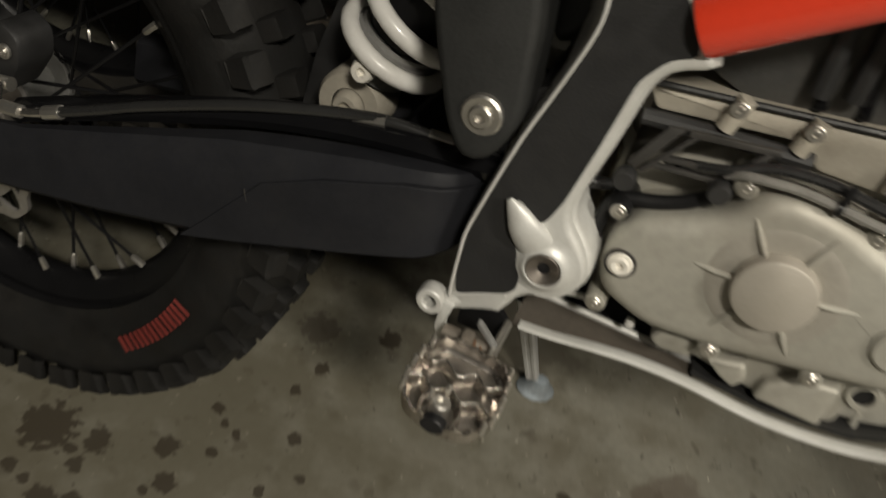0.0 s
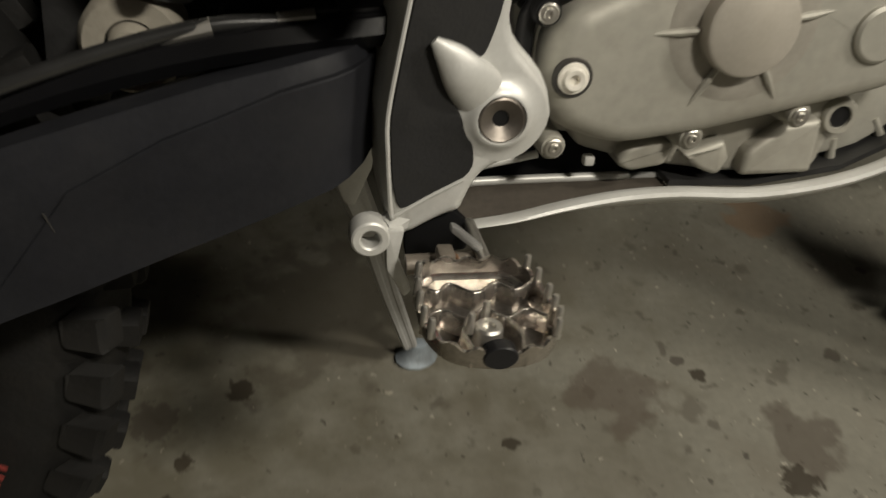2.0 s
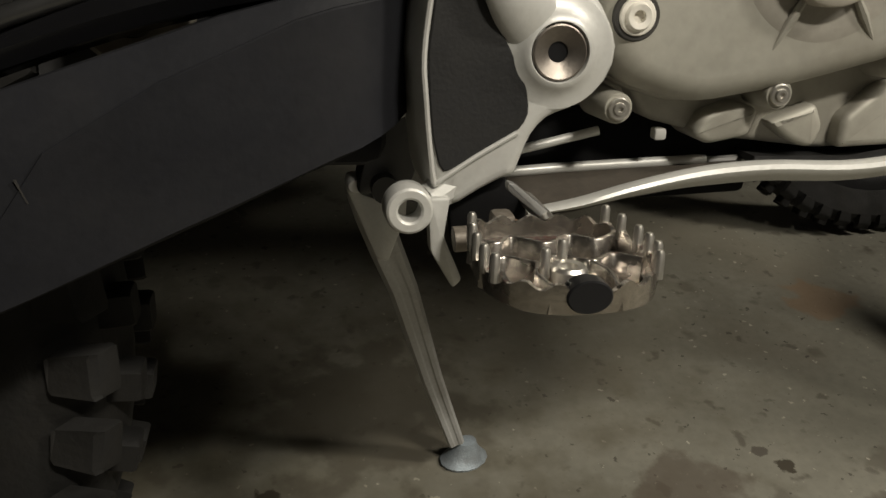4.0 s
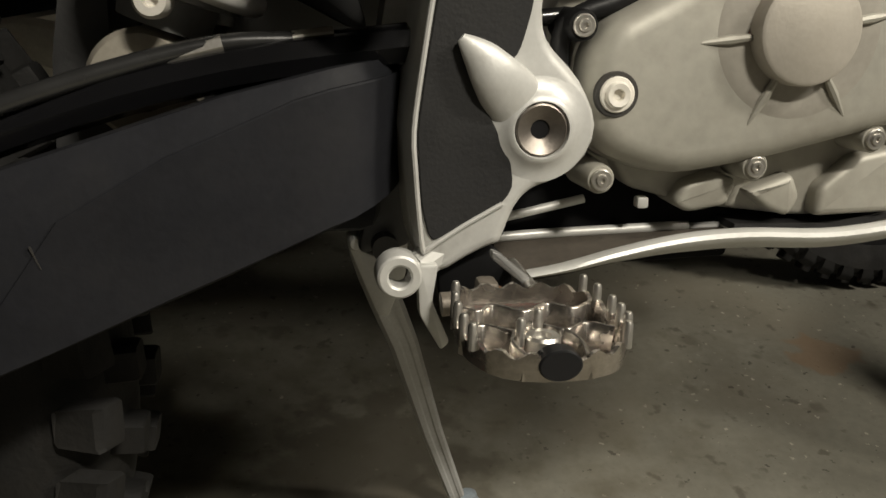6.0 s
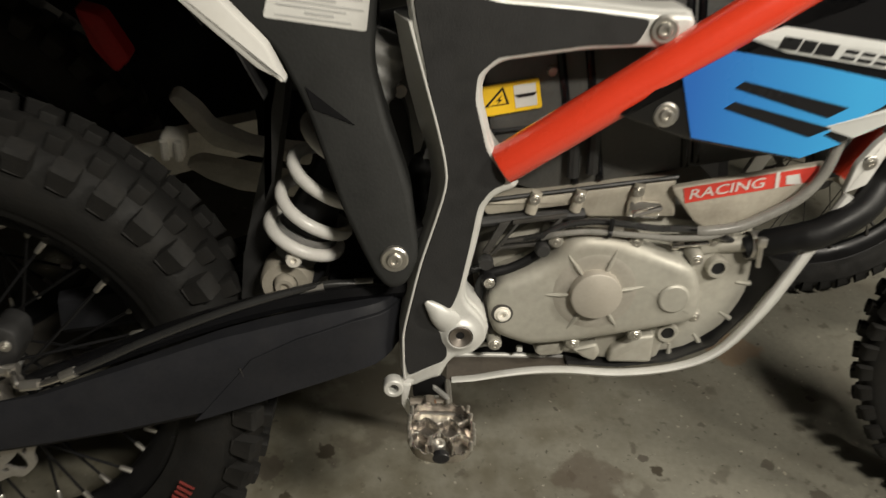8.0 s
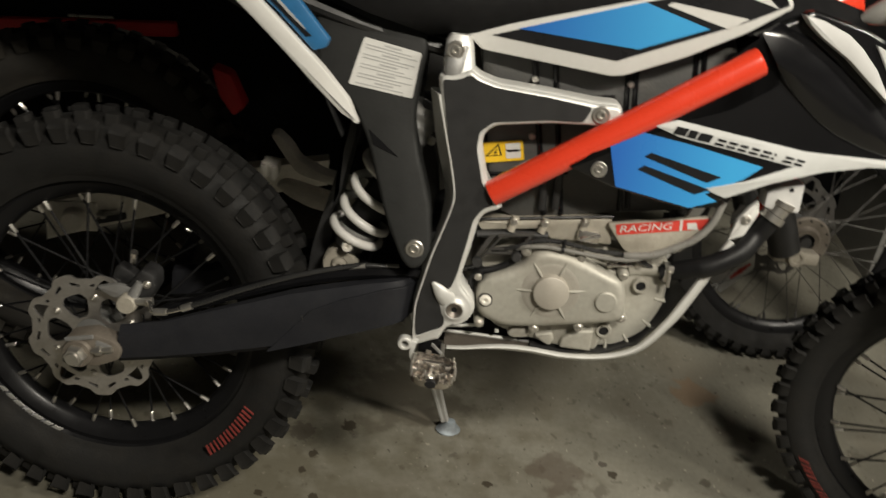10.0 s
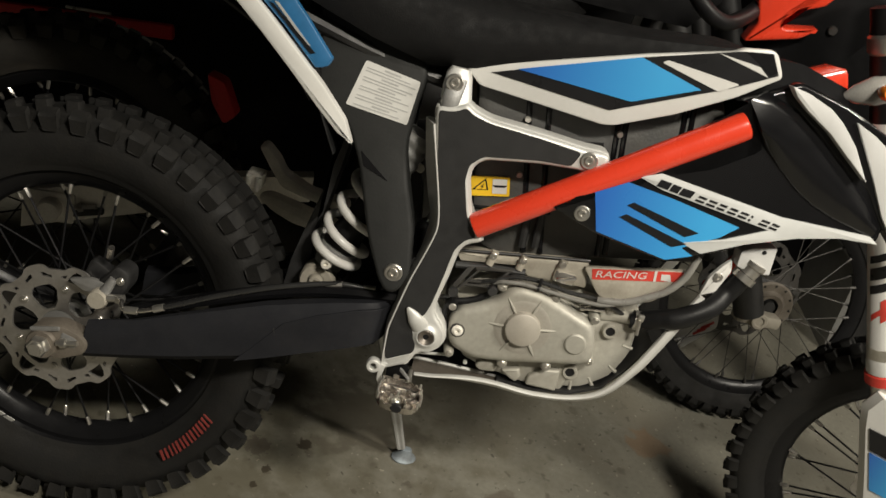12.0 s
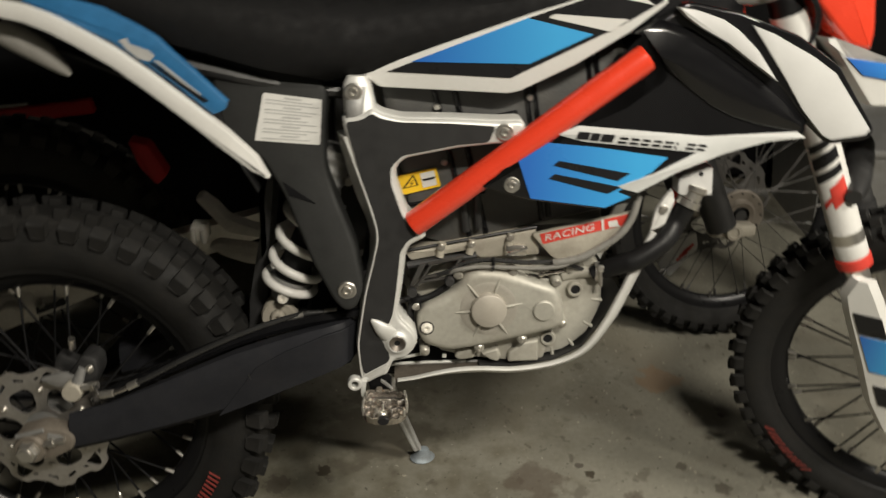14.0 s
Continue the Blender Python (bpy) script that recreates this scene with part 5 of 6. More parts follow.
fender = part("rear_mudguard", loft([[(x, -0.138, z), (x, -0.09, z + 0.03), (x, 0.09, z + 0.03), (x, 0.138, z), (x, 0.132, z - 0.004), (x, 0.085, z + 0.022), (x, -0.085, z + 0.022), (x, -0.132, z - 0.004)] for x, z in ((0.30, 0.80), (0.27, 0.835), (0.22, 0.90), (0.12, 0.955), (0.0, 0.975), (-0.12, 0.985), (-0.26, 0.985))]), PLASTIC, bike, "black rear mudguard with white edge and blue panel")
part("mudguard_edge", prism(rounded(FEND, 0.003, 2), -0.152, -0.134, 0.003, 2), WHITE, fender, "white edge strip")
part("mudguard_blue", prism(rounded([(0.3187, 0.8591), (0.2985, 0.8785), (0.2752, 0.9012), (0.2538, 0.9200), (0.2372, 0.9368), (0.2158, 0.9497), (0.1945, 0.9603), (0.1734, 0.9708), (0.1406, 0.9788), (0.10, 0.985), (0.08, 0.976), (0.122, 0.958), (0.183, 0.930), (0.248, 0.884), (0.300, 0.842), (0.315, 0.848)], 0.002), -0.143, -0.13, 0.002), SHADED_BLUE, fender, "blue vinyl panel in a shaded tone")
part("mudguard_mark", joined(prism([(0.192, 0.9324), (0.2009, 0.9353), (0.2046, 0.9282), (0.2266, 0.9210), (0.2337, 0.9143), (0.2276, 0.9074), (0.2142, 0.9103), (0.2016, 0.9205)], -0.1445, -0.143, 0), prism([(0.232, 0.909), (0.238, 0.908), (0.288, 0.867), (0.283, 0.867)], -0.1445, -0.143, 0)), INK, fender)
part("mudguard_line", prism([(0.226, 0.906), (0.232, 0.905), (0.296, 0.860), (0.290, 0.858)], -0.1450, -0.143, 0), DECAL_BLACK, fender)
part("rear_signal", sweep([(0.112, -0.100, 0.882), (0.106, -0.101, 0.889), (0.086, -0.103, 0.907), (0.062, -0.104, 0.924), (0.036, -0.103, 0.938), (0.030, -0.102, 0.941)], [0.003, 0.008, 0.015, 0.019, 0.019, 0.010], 16, 0.8), LENS, bike, "clear rear turn signal")
part("inner_mudguard", loft([[(x, -0.075, z), (x, 0.075, z), (x, 0.075, z + 0.004), (x, -0.075, z + 0.004)] for x, z in ((0.34, 0.62), (0.34, 0.72), (0.30, 0.79), (0.22, 0.855), (0.10, 0.905), (-0.05, 0.92))]), PLASTIC, bike)
for s in (-1, 1):
    part("seat_rail", sweep(curve_points([(0.47, 0.055 * s, 0.86), (0.36, 0.075 * s, 0.875), (0.20, 0.085 * s, 0.91), (0.02, 0.08 * s, 0.955)], 4), 0.011, 10), PLASTIC, bike)

# ---- upper side trim: white edge, black field, blue panel ----
UP = [(0.487, 0.888), (0.510, 0.872), (0.681, 0.869), (0.697, 0.873), (0.766, 0.909), (0.832, 0.952), (0.877, 0.990), (0.876, 0.996), (0.862, 1.018), (0.853, 1.021), (0.820, 1.014), (0.811, 1.007), (0.707, 0.973), (0.493, 0.894)]
SL = (-0.1, 0)
trim = part("side_trim", prism(rounded(UP, 0.004, 2), -0.036, -0.024, 0.003, 2, lat=SL), WHITE, bike, "white, black and blue side trim below the seat")
part("trim_field", prism([(0.520, 0.893), (0.707, 0.969), (0.818, 1.009), (0.855, 1.017), (0.871, 0.993), (0.822, 0.962), (0.683, 0.890)], -0.0372, -0.0350, 0, lat=SL), DECAL_BLACK, trim)
part("trim_blue", prism([(0.552, 0.907), (0.701, 0.967), (0.786, 0.949), (0.706, 0.909)], -0.0382, -0.0365, 0, lat=SL), BLUE, trim, "blue vinyl panel")
part("trim_stripe", prism(rounded([(0.727, 0.968), (0.734, 0.973), (0.830, 0.969), (0.807, 0.953)], 0.003), -0.0382, -0.0365, 0, lat=SL), WHITE, trim)
part("trim_stripe", prism([(0.790, 0.999), (0.845, 0.997), (0.860, 0.987), (0.844, 0.990)], -0.0382, -0.0365, 0, lat=SL), PAPER, trim)
part("trim_window", prism([(0.822, 1.010), (0.853, 1.016), (0.868, 0.996), (0.862, 0.990), (0.846, 0.999)], -0.0376, -0.0365, 0, lat=SL), GLOSS, trim)
part("far_side_trim", prism([(x, z - 0.03) for x, z in UP], 0.036, 0.024, 0, lat=(0.1, 0)), WHITE, bike)

# ---- lower shroud: blue nose, white band with print, gloss black upper body ----
LS = (0.04, 0)
LOW = [(0.645, 0.751), (0.693, 0.790), (0.728, 0.815), (0.744, 0.826), (0.772, 0.836), (0.83, 0.862), (0.88, 0.900), (0.862, 0.945), (0.835, 0.952), (0.885, 0.982), (0.900, 0.994), (0.973, 0.981), (1.053, 0.953), (1.080, 0.870), (1.084, 0.822), (1.032, 0.814), (0.975, 0.797), (0.913, 0.771), (0.888, 0.754), (0.853, 0.738), (0.816, 0.719), (0.713, 0.732)]
shroud = part("tank_shroud", prism(rounded(LOW, 0.006, 2), -0.170, -0.150, 0.005, 3, lat=LS), GLOSS, bike, "gloss black shroud with white band and blue nose")
part("shroud_blue", prism([(0.694, 0.787), (0.732, 0.812), (0.800, 0.806), (0.896, 0.793), (0.876, 0.773), (0.831, 0.745), (0.850, 0.738), (0.816, 0.723), (0.713, 0.736)], -0.1718, -0.1695, 0, lat=LS), BLUE, shroud, "blue vinyl panel")
part("shroud_bar", prism([(0.741, 0.782), (0.748, 0.788), (0.846, 0.771), (0.830, 0.761)], -0.1728, -0.171, 0, lat=LS), DECAL_BLACK, shroud)
part("shroud_bar", prism([(0.736, 0.764), (0.744, 0.770), (0.836, 0.752), (0.818, 0.743)], -0.1728, -0.171, 0, lat=LS), DECAL_BLACK, shroud)
part("shroud_band", prism(rounded([(0.743, 0.823), (0.771, 0.835), (0.945, 0.822), (1.070, 0.829), (1.084, 0.821), (1.032, 0.8155), (0.974, 0.799), (0.912, 0.773), (0.859, 0.744), (0.828, 0.752), (0.881, 0.771), (0.935, 0.800), (0.778, 0.814)], 0.002), -0.1724, -0.1700, 0.0005, lat=LS), BAND, shroud, "white band with black print")
marks = []
for i, (x0, x1, z, h) in enumerate(((0.770, 0.786, 0.8225, 0.0058), (0.788, 0.800, 0.821, 0.0058), (0.802, 0.819, 0.8195, 0.0058)) + tuple((0.826 + i * 0.0155, 0.826 + i * 0.0155 + (0.012, 0.012, 0.011, 0.0115, 0.012, 0.003, 0.012, 0.011)[i], 0.8165 - i * 0.0013, 0.0048) for i in range(8))):
    if i < 3:
        strokes = ((x0, x1, -0.85, 0.85),)
    else:
        strokes = ((x0, x1, -0.85, -0.28), (x0 + 0.0006, x1, 0.28, 0.85))
    for a, b, lo, hi in strokes:
        marks.append(prism([(a + 0.002 * lo, z + lo * h), (a + 0.002 * hi, z + hi * h), (b + 0.002 * hi, z + hi * h - 0.001), (b + 0.002 * lo, z + lo * h - 0.001)], -0.1734, -0.1722, 0, lat=LS))
part("band_print", joined(*marks), DECAL_BLACK, shroud)
bolt(shroud, 0.6868, -0.1430, 0.7545, 0.0105)
rings = []
for xs, zt, zr, zb, h, skew in ((0.868, 0.955, 0.926, 0.902, 0.010, 0.8), (0.895, 0.972, 0.918, 0.882, 0.010, 0.6), (0.930, 0.960, 0.904, 0.862, 0.009, 0.4), (0.965, 0.935, 0.888, 0.848, 0.008, 0.3), (1.005, 0.905, 0.870, 0.838, 0.007, 0.2), (1.045, 0.873, 0.852, 0.832, 0.006, 0.1), (1.072, 0.848, 0.838, 0.828, 0.004, 0.0)):
    y0 = -0.171 + 0.04 * xs
    rings.append([(xs - skew * (z - zr), y0 - h * f, z) for z, f in ((zt, 0), (zt - 0.3 * (zt - zr), 0.42), (zt - 0.65 * (zt - zr), 0.78), (zr + 0.004, 0.98), (zr - 0.004, 0.98), (zb + 0.55 * (zr - zb), 0.62), (zb + 0.2 * (zr - zb), 0.25), (zb, 0), (zb, -0.9), (zt, -0.9))])
part("shroud_body", loft(rings), GLOSS, shroud, angle=75)
part("far_tank_shroud", prism(LOW, 0.150, 0.130, 0, lat=(-0.03, 0)), GLOSS, bike)
front = part("front_shroud", prism(rounded([(0.900, 0.992), (0.973, 0.981), (1.053, 0.954), (1.113, 0.916), (1.176, 0.834), (1.170, 0.820), (1.118, 0.812), (1.072, 0.850), (1.040, 0.885), (0.98, 0.930), (0.934, 0.957)], 0.006, 2), -0.130, -0.110, 0.004, 2), GLOSS, bike, "black front shroud with white panels")
part("white_panel", prism(rounded([(0.8830, 0.9868), (0.9075, 0.9838), (0.9425, 0.9732), (0.9635, 0.9608), (0.9915, 0.9374), (1.0245, 0.8976), (0.9850, 0.9230), (0.9541, 0.9437), (0.9130, 0.9639), (0.8940, 0.9760)], 0.002), -0.1872, -0.1700, 0.0008, lat=(0.04, 0)), PANEL_GREY, front)
part("white_panel", prism(rounded([(0.9862, 0.9663), (1.0151, 0.9564), (1.072, 0.9291), (1.1062, 0.908), (1.167, 0.8343), (1.1608, 0.8265), (1.1153, 0.8197), (1.1025, 0.8256), (1.0694, 0.8593), (1.0346, 0.9067), (1.0063, 0.942)], 0.003), -0.1345, -0.1295, 0.0008), PANEL_GREY, front)
part("far_front_shroud", prism([(0.90, 0.99), (1.11, 0.92), (1.19, 0.82), (1.08, 0.85)], 0.13, 0.11, 0), GLOSS, bike)
part("tank_cover", loft([[(x, -w, z - 0.03), (x, -w * 0.7, z), (x, w * 0.7, z), (x, w, z - 0.03), (x, w, z - 0.06), (x, -w, z - 0.06)] for x, z, w in ((0.84, 1.008, 0.095), (0.92, 1.015, 0.09), (1.0, 1.00, 0.07))]), BLACK, bike)

# ---- front end, turned to the right ----
STEER, RAKE = 31.0, 24.5
FC = Vector((1.48, 0.048, 0.354))
AX = Vector((-math.sin(radians(RAKE)), 0, math.cos(radians(RAKE))))
FRONT = at(*FC) @ Matrix.Rotation(radians(-STEER), 4, AX)
fw = wheel(bike, "front_wheel", FRONT, 0.347, 0.272, 0.046, 50, 36, 0.030, "front wheel with black rim and knobbly tyre", 0.020)
part("tyre_print", arc_bars(0.284, 0.300, -0.0455, radians(-121), radians(-145), (0.4, 0.5, 0.55, 0.4, 0.6, 0.4, 0.5, 0.6, 0.4, 0.55), -0.03), RED_FADED, fw, "red print on the tyre sidewall")
for s in (-1, 1):
    o = Vector((-0.064, 0.095 * s, 0.0))
    leg = part("fork_leg", sweep([o + AX * d for d in (-0.02, 0.03, 0.06, 0.30)], [0.022, 0.026, 0.019, 0.019], 20), STEEL, bike, "telescopic front fork leg", at=FRONT)
    # far leg's tube, collar and ring are black to paint the shade there
    part("outer_tube", sweep([o + AX * d for d in (0.297, 0.300, 0.325, 0.327, 0.69)], [0.022, 0.0255, 0.0255, 0.0245, 0.0245], 24), PAPER if s < 0 else PLASTIC, leg, "fork tube, white with graphics near, shaded black far")
    part("upper_collar", sweep([o + AX * d for d in (0.585, 0.59, 0.70)], [0.0245, 0.0260, 0.0260], 24), PAPER if s < 0 else PLASTIC, leg)
    part("upper_tube", sweep([o + AX * d for d in (0.685, 0.69, 0.86)], [0.020, 0.0238, 0.0238], 24), HOSE, leg, "black upper fork tube")
    part("clamp_ring", sweep([o + AX * d for d in (0.796, 0.80, 0.82, 0.824)], [0.0240, 0.0275, 0.0275, 0.0240], 24), STEEL, leg)
    part("seal_ring", sweep([o + AX * d for d in (0.278, 0.281, 0.297, 0.300)], [0.022, 0.0275, 0.0275, 0.023], 24), RED_INK if s < 0 else PLASTIC, leg, "fork seal ring, red near, shaded black far")
    part("bare_collar", sweep([o + AX * d for d in (0.300, 0.345)], 0.0252, 24), STEEL, leg)
    side = o + Vector((0, 0.022 * s, 0))
    g = []
    for d, x0, x1 in ((-0.04, -0.030, 0.045), (0.02, -0.040, 0.050), (0.10, -0.036, 0.040), (0.20, -0.034, 0.036), (0.235, -0.030, 0.034), (0.27, -0.006, 0.030)):
        c = side + AX * d
        g.append([tuple(c + Vector((x0, 0.0, 0))), tuple(c + Vector((x0 + 0.012, 0.012 * s, 0))), tuple(c + Vector((x1 - 0.012, 0.012 * s, 0))), tuple(c + Vector((x1, 0.0, 0))), tuple(c + Vector((x1, -0.004 * s, 0))), tuple(c + Vector((x0, -0.004 * s, 0)))])
    part("fork_guard", loft(g), WHITE, leg, "white fork guard with blue and black graphics")
    for d0, d1, m in ((0.09, 0.16, BLUE), (0.165, 0.205, DECAL_BLACK), (0.02, 0.06, DECAL_BLACK)):
        a, b = side + AX * d0 + Vector((0, 0.0135 * s, 0)), side + AX * d1 + Vector((0, 0.0135 * s, 0))
        part("guard_graphic", loft([[tuple(p + Vector((-0.016, -0.001 * s, 0))), tuple(p + Vector((0.026, -0.001 * s, 0))), tuple(p + Vector((0.026, 0.001 * s, 0))), tuple(p + Vector((-0.016, 0.001 * s, 0)))] for p in (a, b)]), m, leg)
    def band(d0, d1, a0, a1, mat, skew=0.0):
        e1 = Vector((0, 1, 0)) * s
        e2 = AX.cross(e1)
        rows = []
        for d in (d0, d1):
            for r in (0.0246, 0.0252):
                rows.append([tuple(o + AX * (d + skew * k) + (e1 * math.cos(a) + e2 * math.sin(a)) * r) for k, a in enumerate([a0 + (a1 - a0) * j / 8 for j in range(9)])])
        bm = bmesh.new()
        v = [[bm.verts.new(p) for p in row] for row in rows]
        for i, j in ((1, 3), (0, 1), (2, 3)):
            for k in range(8):
                bm.faces.new((v[i][k], v[i][k + 1], v[j][k + 1], v[j][k]))
        part("tube_graphic", bm, mat, leg)
    for d0, d1, a0, a1, m in ((0.392, 0.428, -0.1, 0.9, RED_INK), (0.392, 0.402, -0.7, 0.0, RED_INK), (0.436, 0.450, -0.8, 0.9, DECAL_BLACK), (0.458, 0.478, -0.8, 0.9, DECAL_BLACK), (0.486, 0.498, -0.8, 0.9, DECAL_BLACK)):
        if s < 0:
            band(d0, d1, a0, a1, m, 0.002)
part("front_axle", rod((0, -0.115, 0), (0, 0.115, 0), 0.012, 16), STEEL, bike, at=FRONT)
part("front_brake_disc", moved(disc_mesh(0.125, 0.0045, 10, 0.092, 0.05, 6, 0.004), at(0, 0.06, 0)), DISC, bike, at=FRONT)
for d in (0.42, 0.62):
    part("triple_clamp", sweep([Vector((-0.035, y, 0)) + AX * d for y in (-0.12, -0.08, 0, 0.08, 0.12)], [0.012, 0.022, 0.024, 0.022, 0.012], 12), PLASTIC, bike, at=FRONT)
mud = part("front_mudguard", prism(rounded([(1.125, 0.948), (1.17, 0.920), (1.25, 0.909), (1.40, 0.900), (1.42, 0.850), (1.26, 0.853), (1.205, 0.852)], 0.006), -0.06, 0.06, 0.006, 2), WHITE, bike, "white front mudguard with a blue stripe")
part("mudguard_stripe", prism([(1.155, 0.920), (1.25, 0.909), (1.38, 0.902), (1.39, 0.880), (1.254, 0.885), (1.183, 0.896)], -0.0625, -0.058, 0.0005), BLUE, mud)
MASK = [(1.085, 1.030), (1.120, 1.070), (1.185, 1.040), (1.200, 0.955), (1.199, 0.927), (1.167, 0.935), (1.144, 0.955), (1.106, 0.995)]
part("headlight_mask", prism(rounded(MASK, 0.01), -0.045, 0.09, 0.008, 3), ORANGE, bike, "orange-red headlight mask")
sig = part("turn_signal", sweep([(0.990, -0.055, 0.990), (1.002, -0.06, 0.997), (1.022, -0.065, 1.008), (1.045, -0.065, 1.018), (1.058, -0.06, 1.025)], [0.004, 0.013, 0.020, 0.018, 0.004], 16, 0.8), LENS, bike, "clear turn signal with an amber bulb")
part("bulb", lathe([(0, -0.028), (0.008, -0.026), (0.011, -0.018), (0.008, -0.004), (0, 0)], 16, (1.026, -0.078, 1.011)), AMBER, sig, "amber bulb")
part("wire", sweep(curve_points([(1.07, -0.05, 1.02), (1.11, -0.04, 0.99), (1.12, -0.03, 0.95), (1.10, -0.02, 0.90)], 5), 0.004, 8), HOSE, sig)

# ---- the second motorcycle behind ----
other = tagged(new("motorcycle"), label="orange-red off-road motorcycle parked close behind on its side stand", category="motorcycle")
other.matrix_world = at(-0.18, 0.345, 0) @ pose(0, 0, 0, 0, 0, 13.6) @ pose(0, 0, 0, -11, 0, 0)
OW = other.matrix_world.inverted()
wheel(other, "rear_wheel", at(0, 0, 0.338), 0.338, 0.241, 0.066, 44, 36, 0.05, "rear wheel with knobbly tyre", rubber=DUSTY_RUBBER)
FAR = OW @ at(1.346, 0.775, 0.3205) @ pose(0, 0, 0, 0, 0, 5) @ pose(0, 0, 0, -11, 0, 0)
fw2 = wheel(other, "front_wheel", FAR, 0.326, 0.262, 0.042, 48, 36, 0.045, "front wheel with silver hub", 0.020, False)
part("hub_flange", lathe([(0.022, -0.052), (0.032, -0.056), (0.036, -0.050), (0.040, -0.046), (0.058, -0.048), (0.062, -0.044), (0.060, -0.036), (0.035, -0.034)], 36), AXLE, fw2, "dull silver hub flange")
for k in range(12):
    part("flange_hole", lathe([(0, -0.0005), (0.0026, -0.0005), (0.0030, 0.001)], 8, (0.0535 * math.cos(k * math.pi / 6), -0.0485, 0.0535 * math.sin(k * math.pi / 6))), DECAL_BLACK, fw2)
part("front_brake_disc", moved(disc_mesh(0.13, 0.004, 10, 0.095, 0.05, 6, 0.004), at(0, 0.07, 0)), DARK_STEEL, fw2)
OA = Vector((-math.sin(radians(26)), 0, math.cos(radians(26))))
for s in (-1, 1):
    o = Vector((-0.070, 0.098 * s, -0.008))
    leg = part("fork_leg", sweep([o + OA * d for d in (0.03, 0.05, 0.32)], [0.022, 0.022, 0.022], 18), DULL_STEEL, other, "front fork leg", at=FAR)
    part("axle_clamp", joined(box(-0.090, 0.020, 0.078 * s - 0.022, 0.078 * s + 0.022, -0.038, -0.008, 0.008), lathe([(0, -0.010), (0.010, -0.010), (0.012, -0.013), (0.018, -0.013), (0.021, -0.009), (0.022, 0.02)], 24, (-0.040, 0.098 * s, -0.022)), sweep([o + OA * d for d in (-0.01, 0.0, 0.04, 0.06)], [0.018, 0.024, 0.026, 0.023], 18)), TRAY, leg, "cast silver axle clamp")
    part("outer_tube", sweep([o + OA * d for d in (0.32, 0.325, 0.80)], [0.026, 0.030, 0.030], 20), HOSE, leg, "black fork tube")
    part("fork_guard", sweep([o + Vector((0.0, 0.004 * s, 0)) + OA * d for d in (-0.005, 0.0, 0.16, 0.30, 0.305)], [0.026, 0.034, 0.035, 0.033, 0.024], 20), PLASTIC, leg, "black plastic fork guard")
arm = part("swingarm", loft([[(x, -w, z0), (x, -w, z1), (x, -w + 0.03, z1 + 0.004), (x, -w + 0.03, z0 - 0.004)] for x, z0, z1, w in ((-0.05, 0.290, 0.362, 0.115), (0.04, 0.318, 0.385, 0.118), (0.15, 0.350, 0.418, 0.118), (0.26, 0.380, 0.44, 0.112), (0.46, 0.42, 0.47, 0.10))]), ALU, other, "bare aluminium swingarm")
part("axle_nut", joined(lathe([(0, -0.15), (0.018, -0.15), (0.021, -0.146), (0.021, -0.12), (0.03, -0.12), (0.032, -0.115)], 24, (0, 0, 0.338)), box(-0.035, 0.04, -0.122, -0.114, 0.31, 0.368, 0.004)), ALU, arm)
part("upper_rail", loft([[(x, -0.128, z0), (x, -0.128, z1), (x, -0.100, z1), (x, -0.100, z0)] for x, z0, z1 in ((0.035, 0.392, 0.402), (0.060, 0.412, 0.436), (0.10, 0.420, 0.452), (0.16, 0.444, 0.462), (0.24, 0.452, 0.466))]), DULL_STEEL, arm)
part("arm_slot", prism(rounded([(0.020, 0.338), (0.090, 0.352), (0.092, 0.338), (0.024, 0.322)], 0.005), -0.1205, -0.116, 0), DECAL_BLACK, arm)
part("axle_bolt", joined(rod((0.040, -0.124, 0.345), (0.078, -0.124, 0.353), 0.0045, 8), rod((0.046, -0.124, 0.346), (0.054, -0.124, 0.348), 0.0085, 6)), STEEL, arm)
part("chain_guide", joined(prism(rounded([(0.300, 0.300), (0.345, 0.318), (0.372, 0.300), (0.366, 0.268), (0.312, 0.262)], 0.006), -0.105, -0.070, 0.003), box(0.338, 0.352, -0.110, -0.100, 0.306, 0.312, 0.001)), AXLE, other, "grimy alloy chain guide")
part("chain", joined(*[rod((0.30 - 0.015 * k, -0.075, 0.425 - 0.0035 * k), (0.311 - 0.015 * k, -0.075, 0.4275 - 0.0035 * k), 0.0065, 8) for k in range(24)]), DULL_STEEL, other, "dull drive chain")
part("foot_peg_hanger", moved(joined(prism(rounded([(0.186, 0.585), (0.198, 0.592), (0.222, 0.572), (0.238, 0.548), (0.285, 0.528), (0.36, 0.522), (0.36, 0.500), (0.27, 0.512), (0.235, 0.520), (0.215, 0.545)], 0.008), 0.30, 0.325, 0.005), prism(rounded([(0.195, 0.482), (0.215, 0.494), (0.265, 0.486), (0.36, 0.470), (0.36, 0.440), (0.263, 0.448), (0.225, 0.462)], 0.008), 0.31, 0.33, 0.005)), OW), ALU, other, "cast silver foot peg hanger")
part("peg_clamp", moved(joined(box(0.176, 0.205, 0.285, 0.315, 0.510, 0.540, 0.004), rod((0.182, 0.28, 0.512), (0.182, 0.28, 0.538), 0.005, 8), rod((0.199, 0.28, 0.512), (0.199, 0.28, 0.538), 0.005, 8)), OW), ALU, other)
part("tail_piece", moved(prism(rounded([(0.040, 0.630), (0.075, 0.622), (0.105, 0.562), (0.082, 0.538), (0.055, 0.575)], 0.008), 0.44, 0.47, 0.005), OW), RED_DARK, other, "dark red plastic piece")
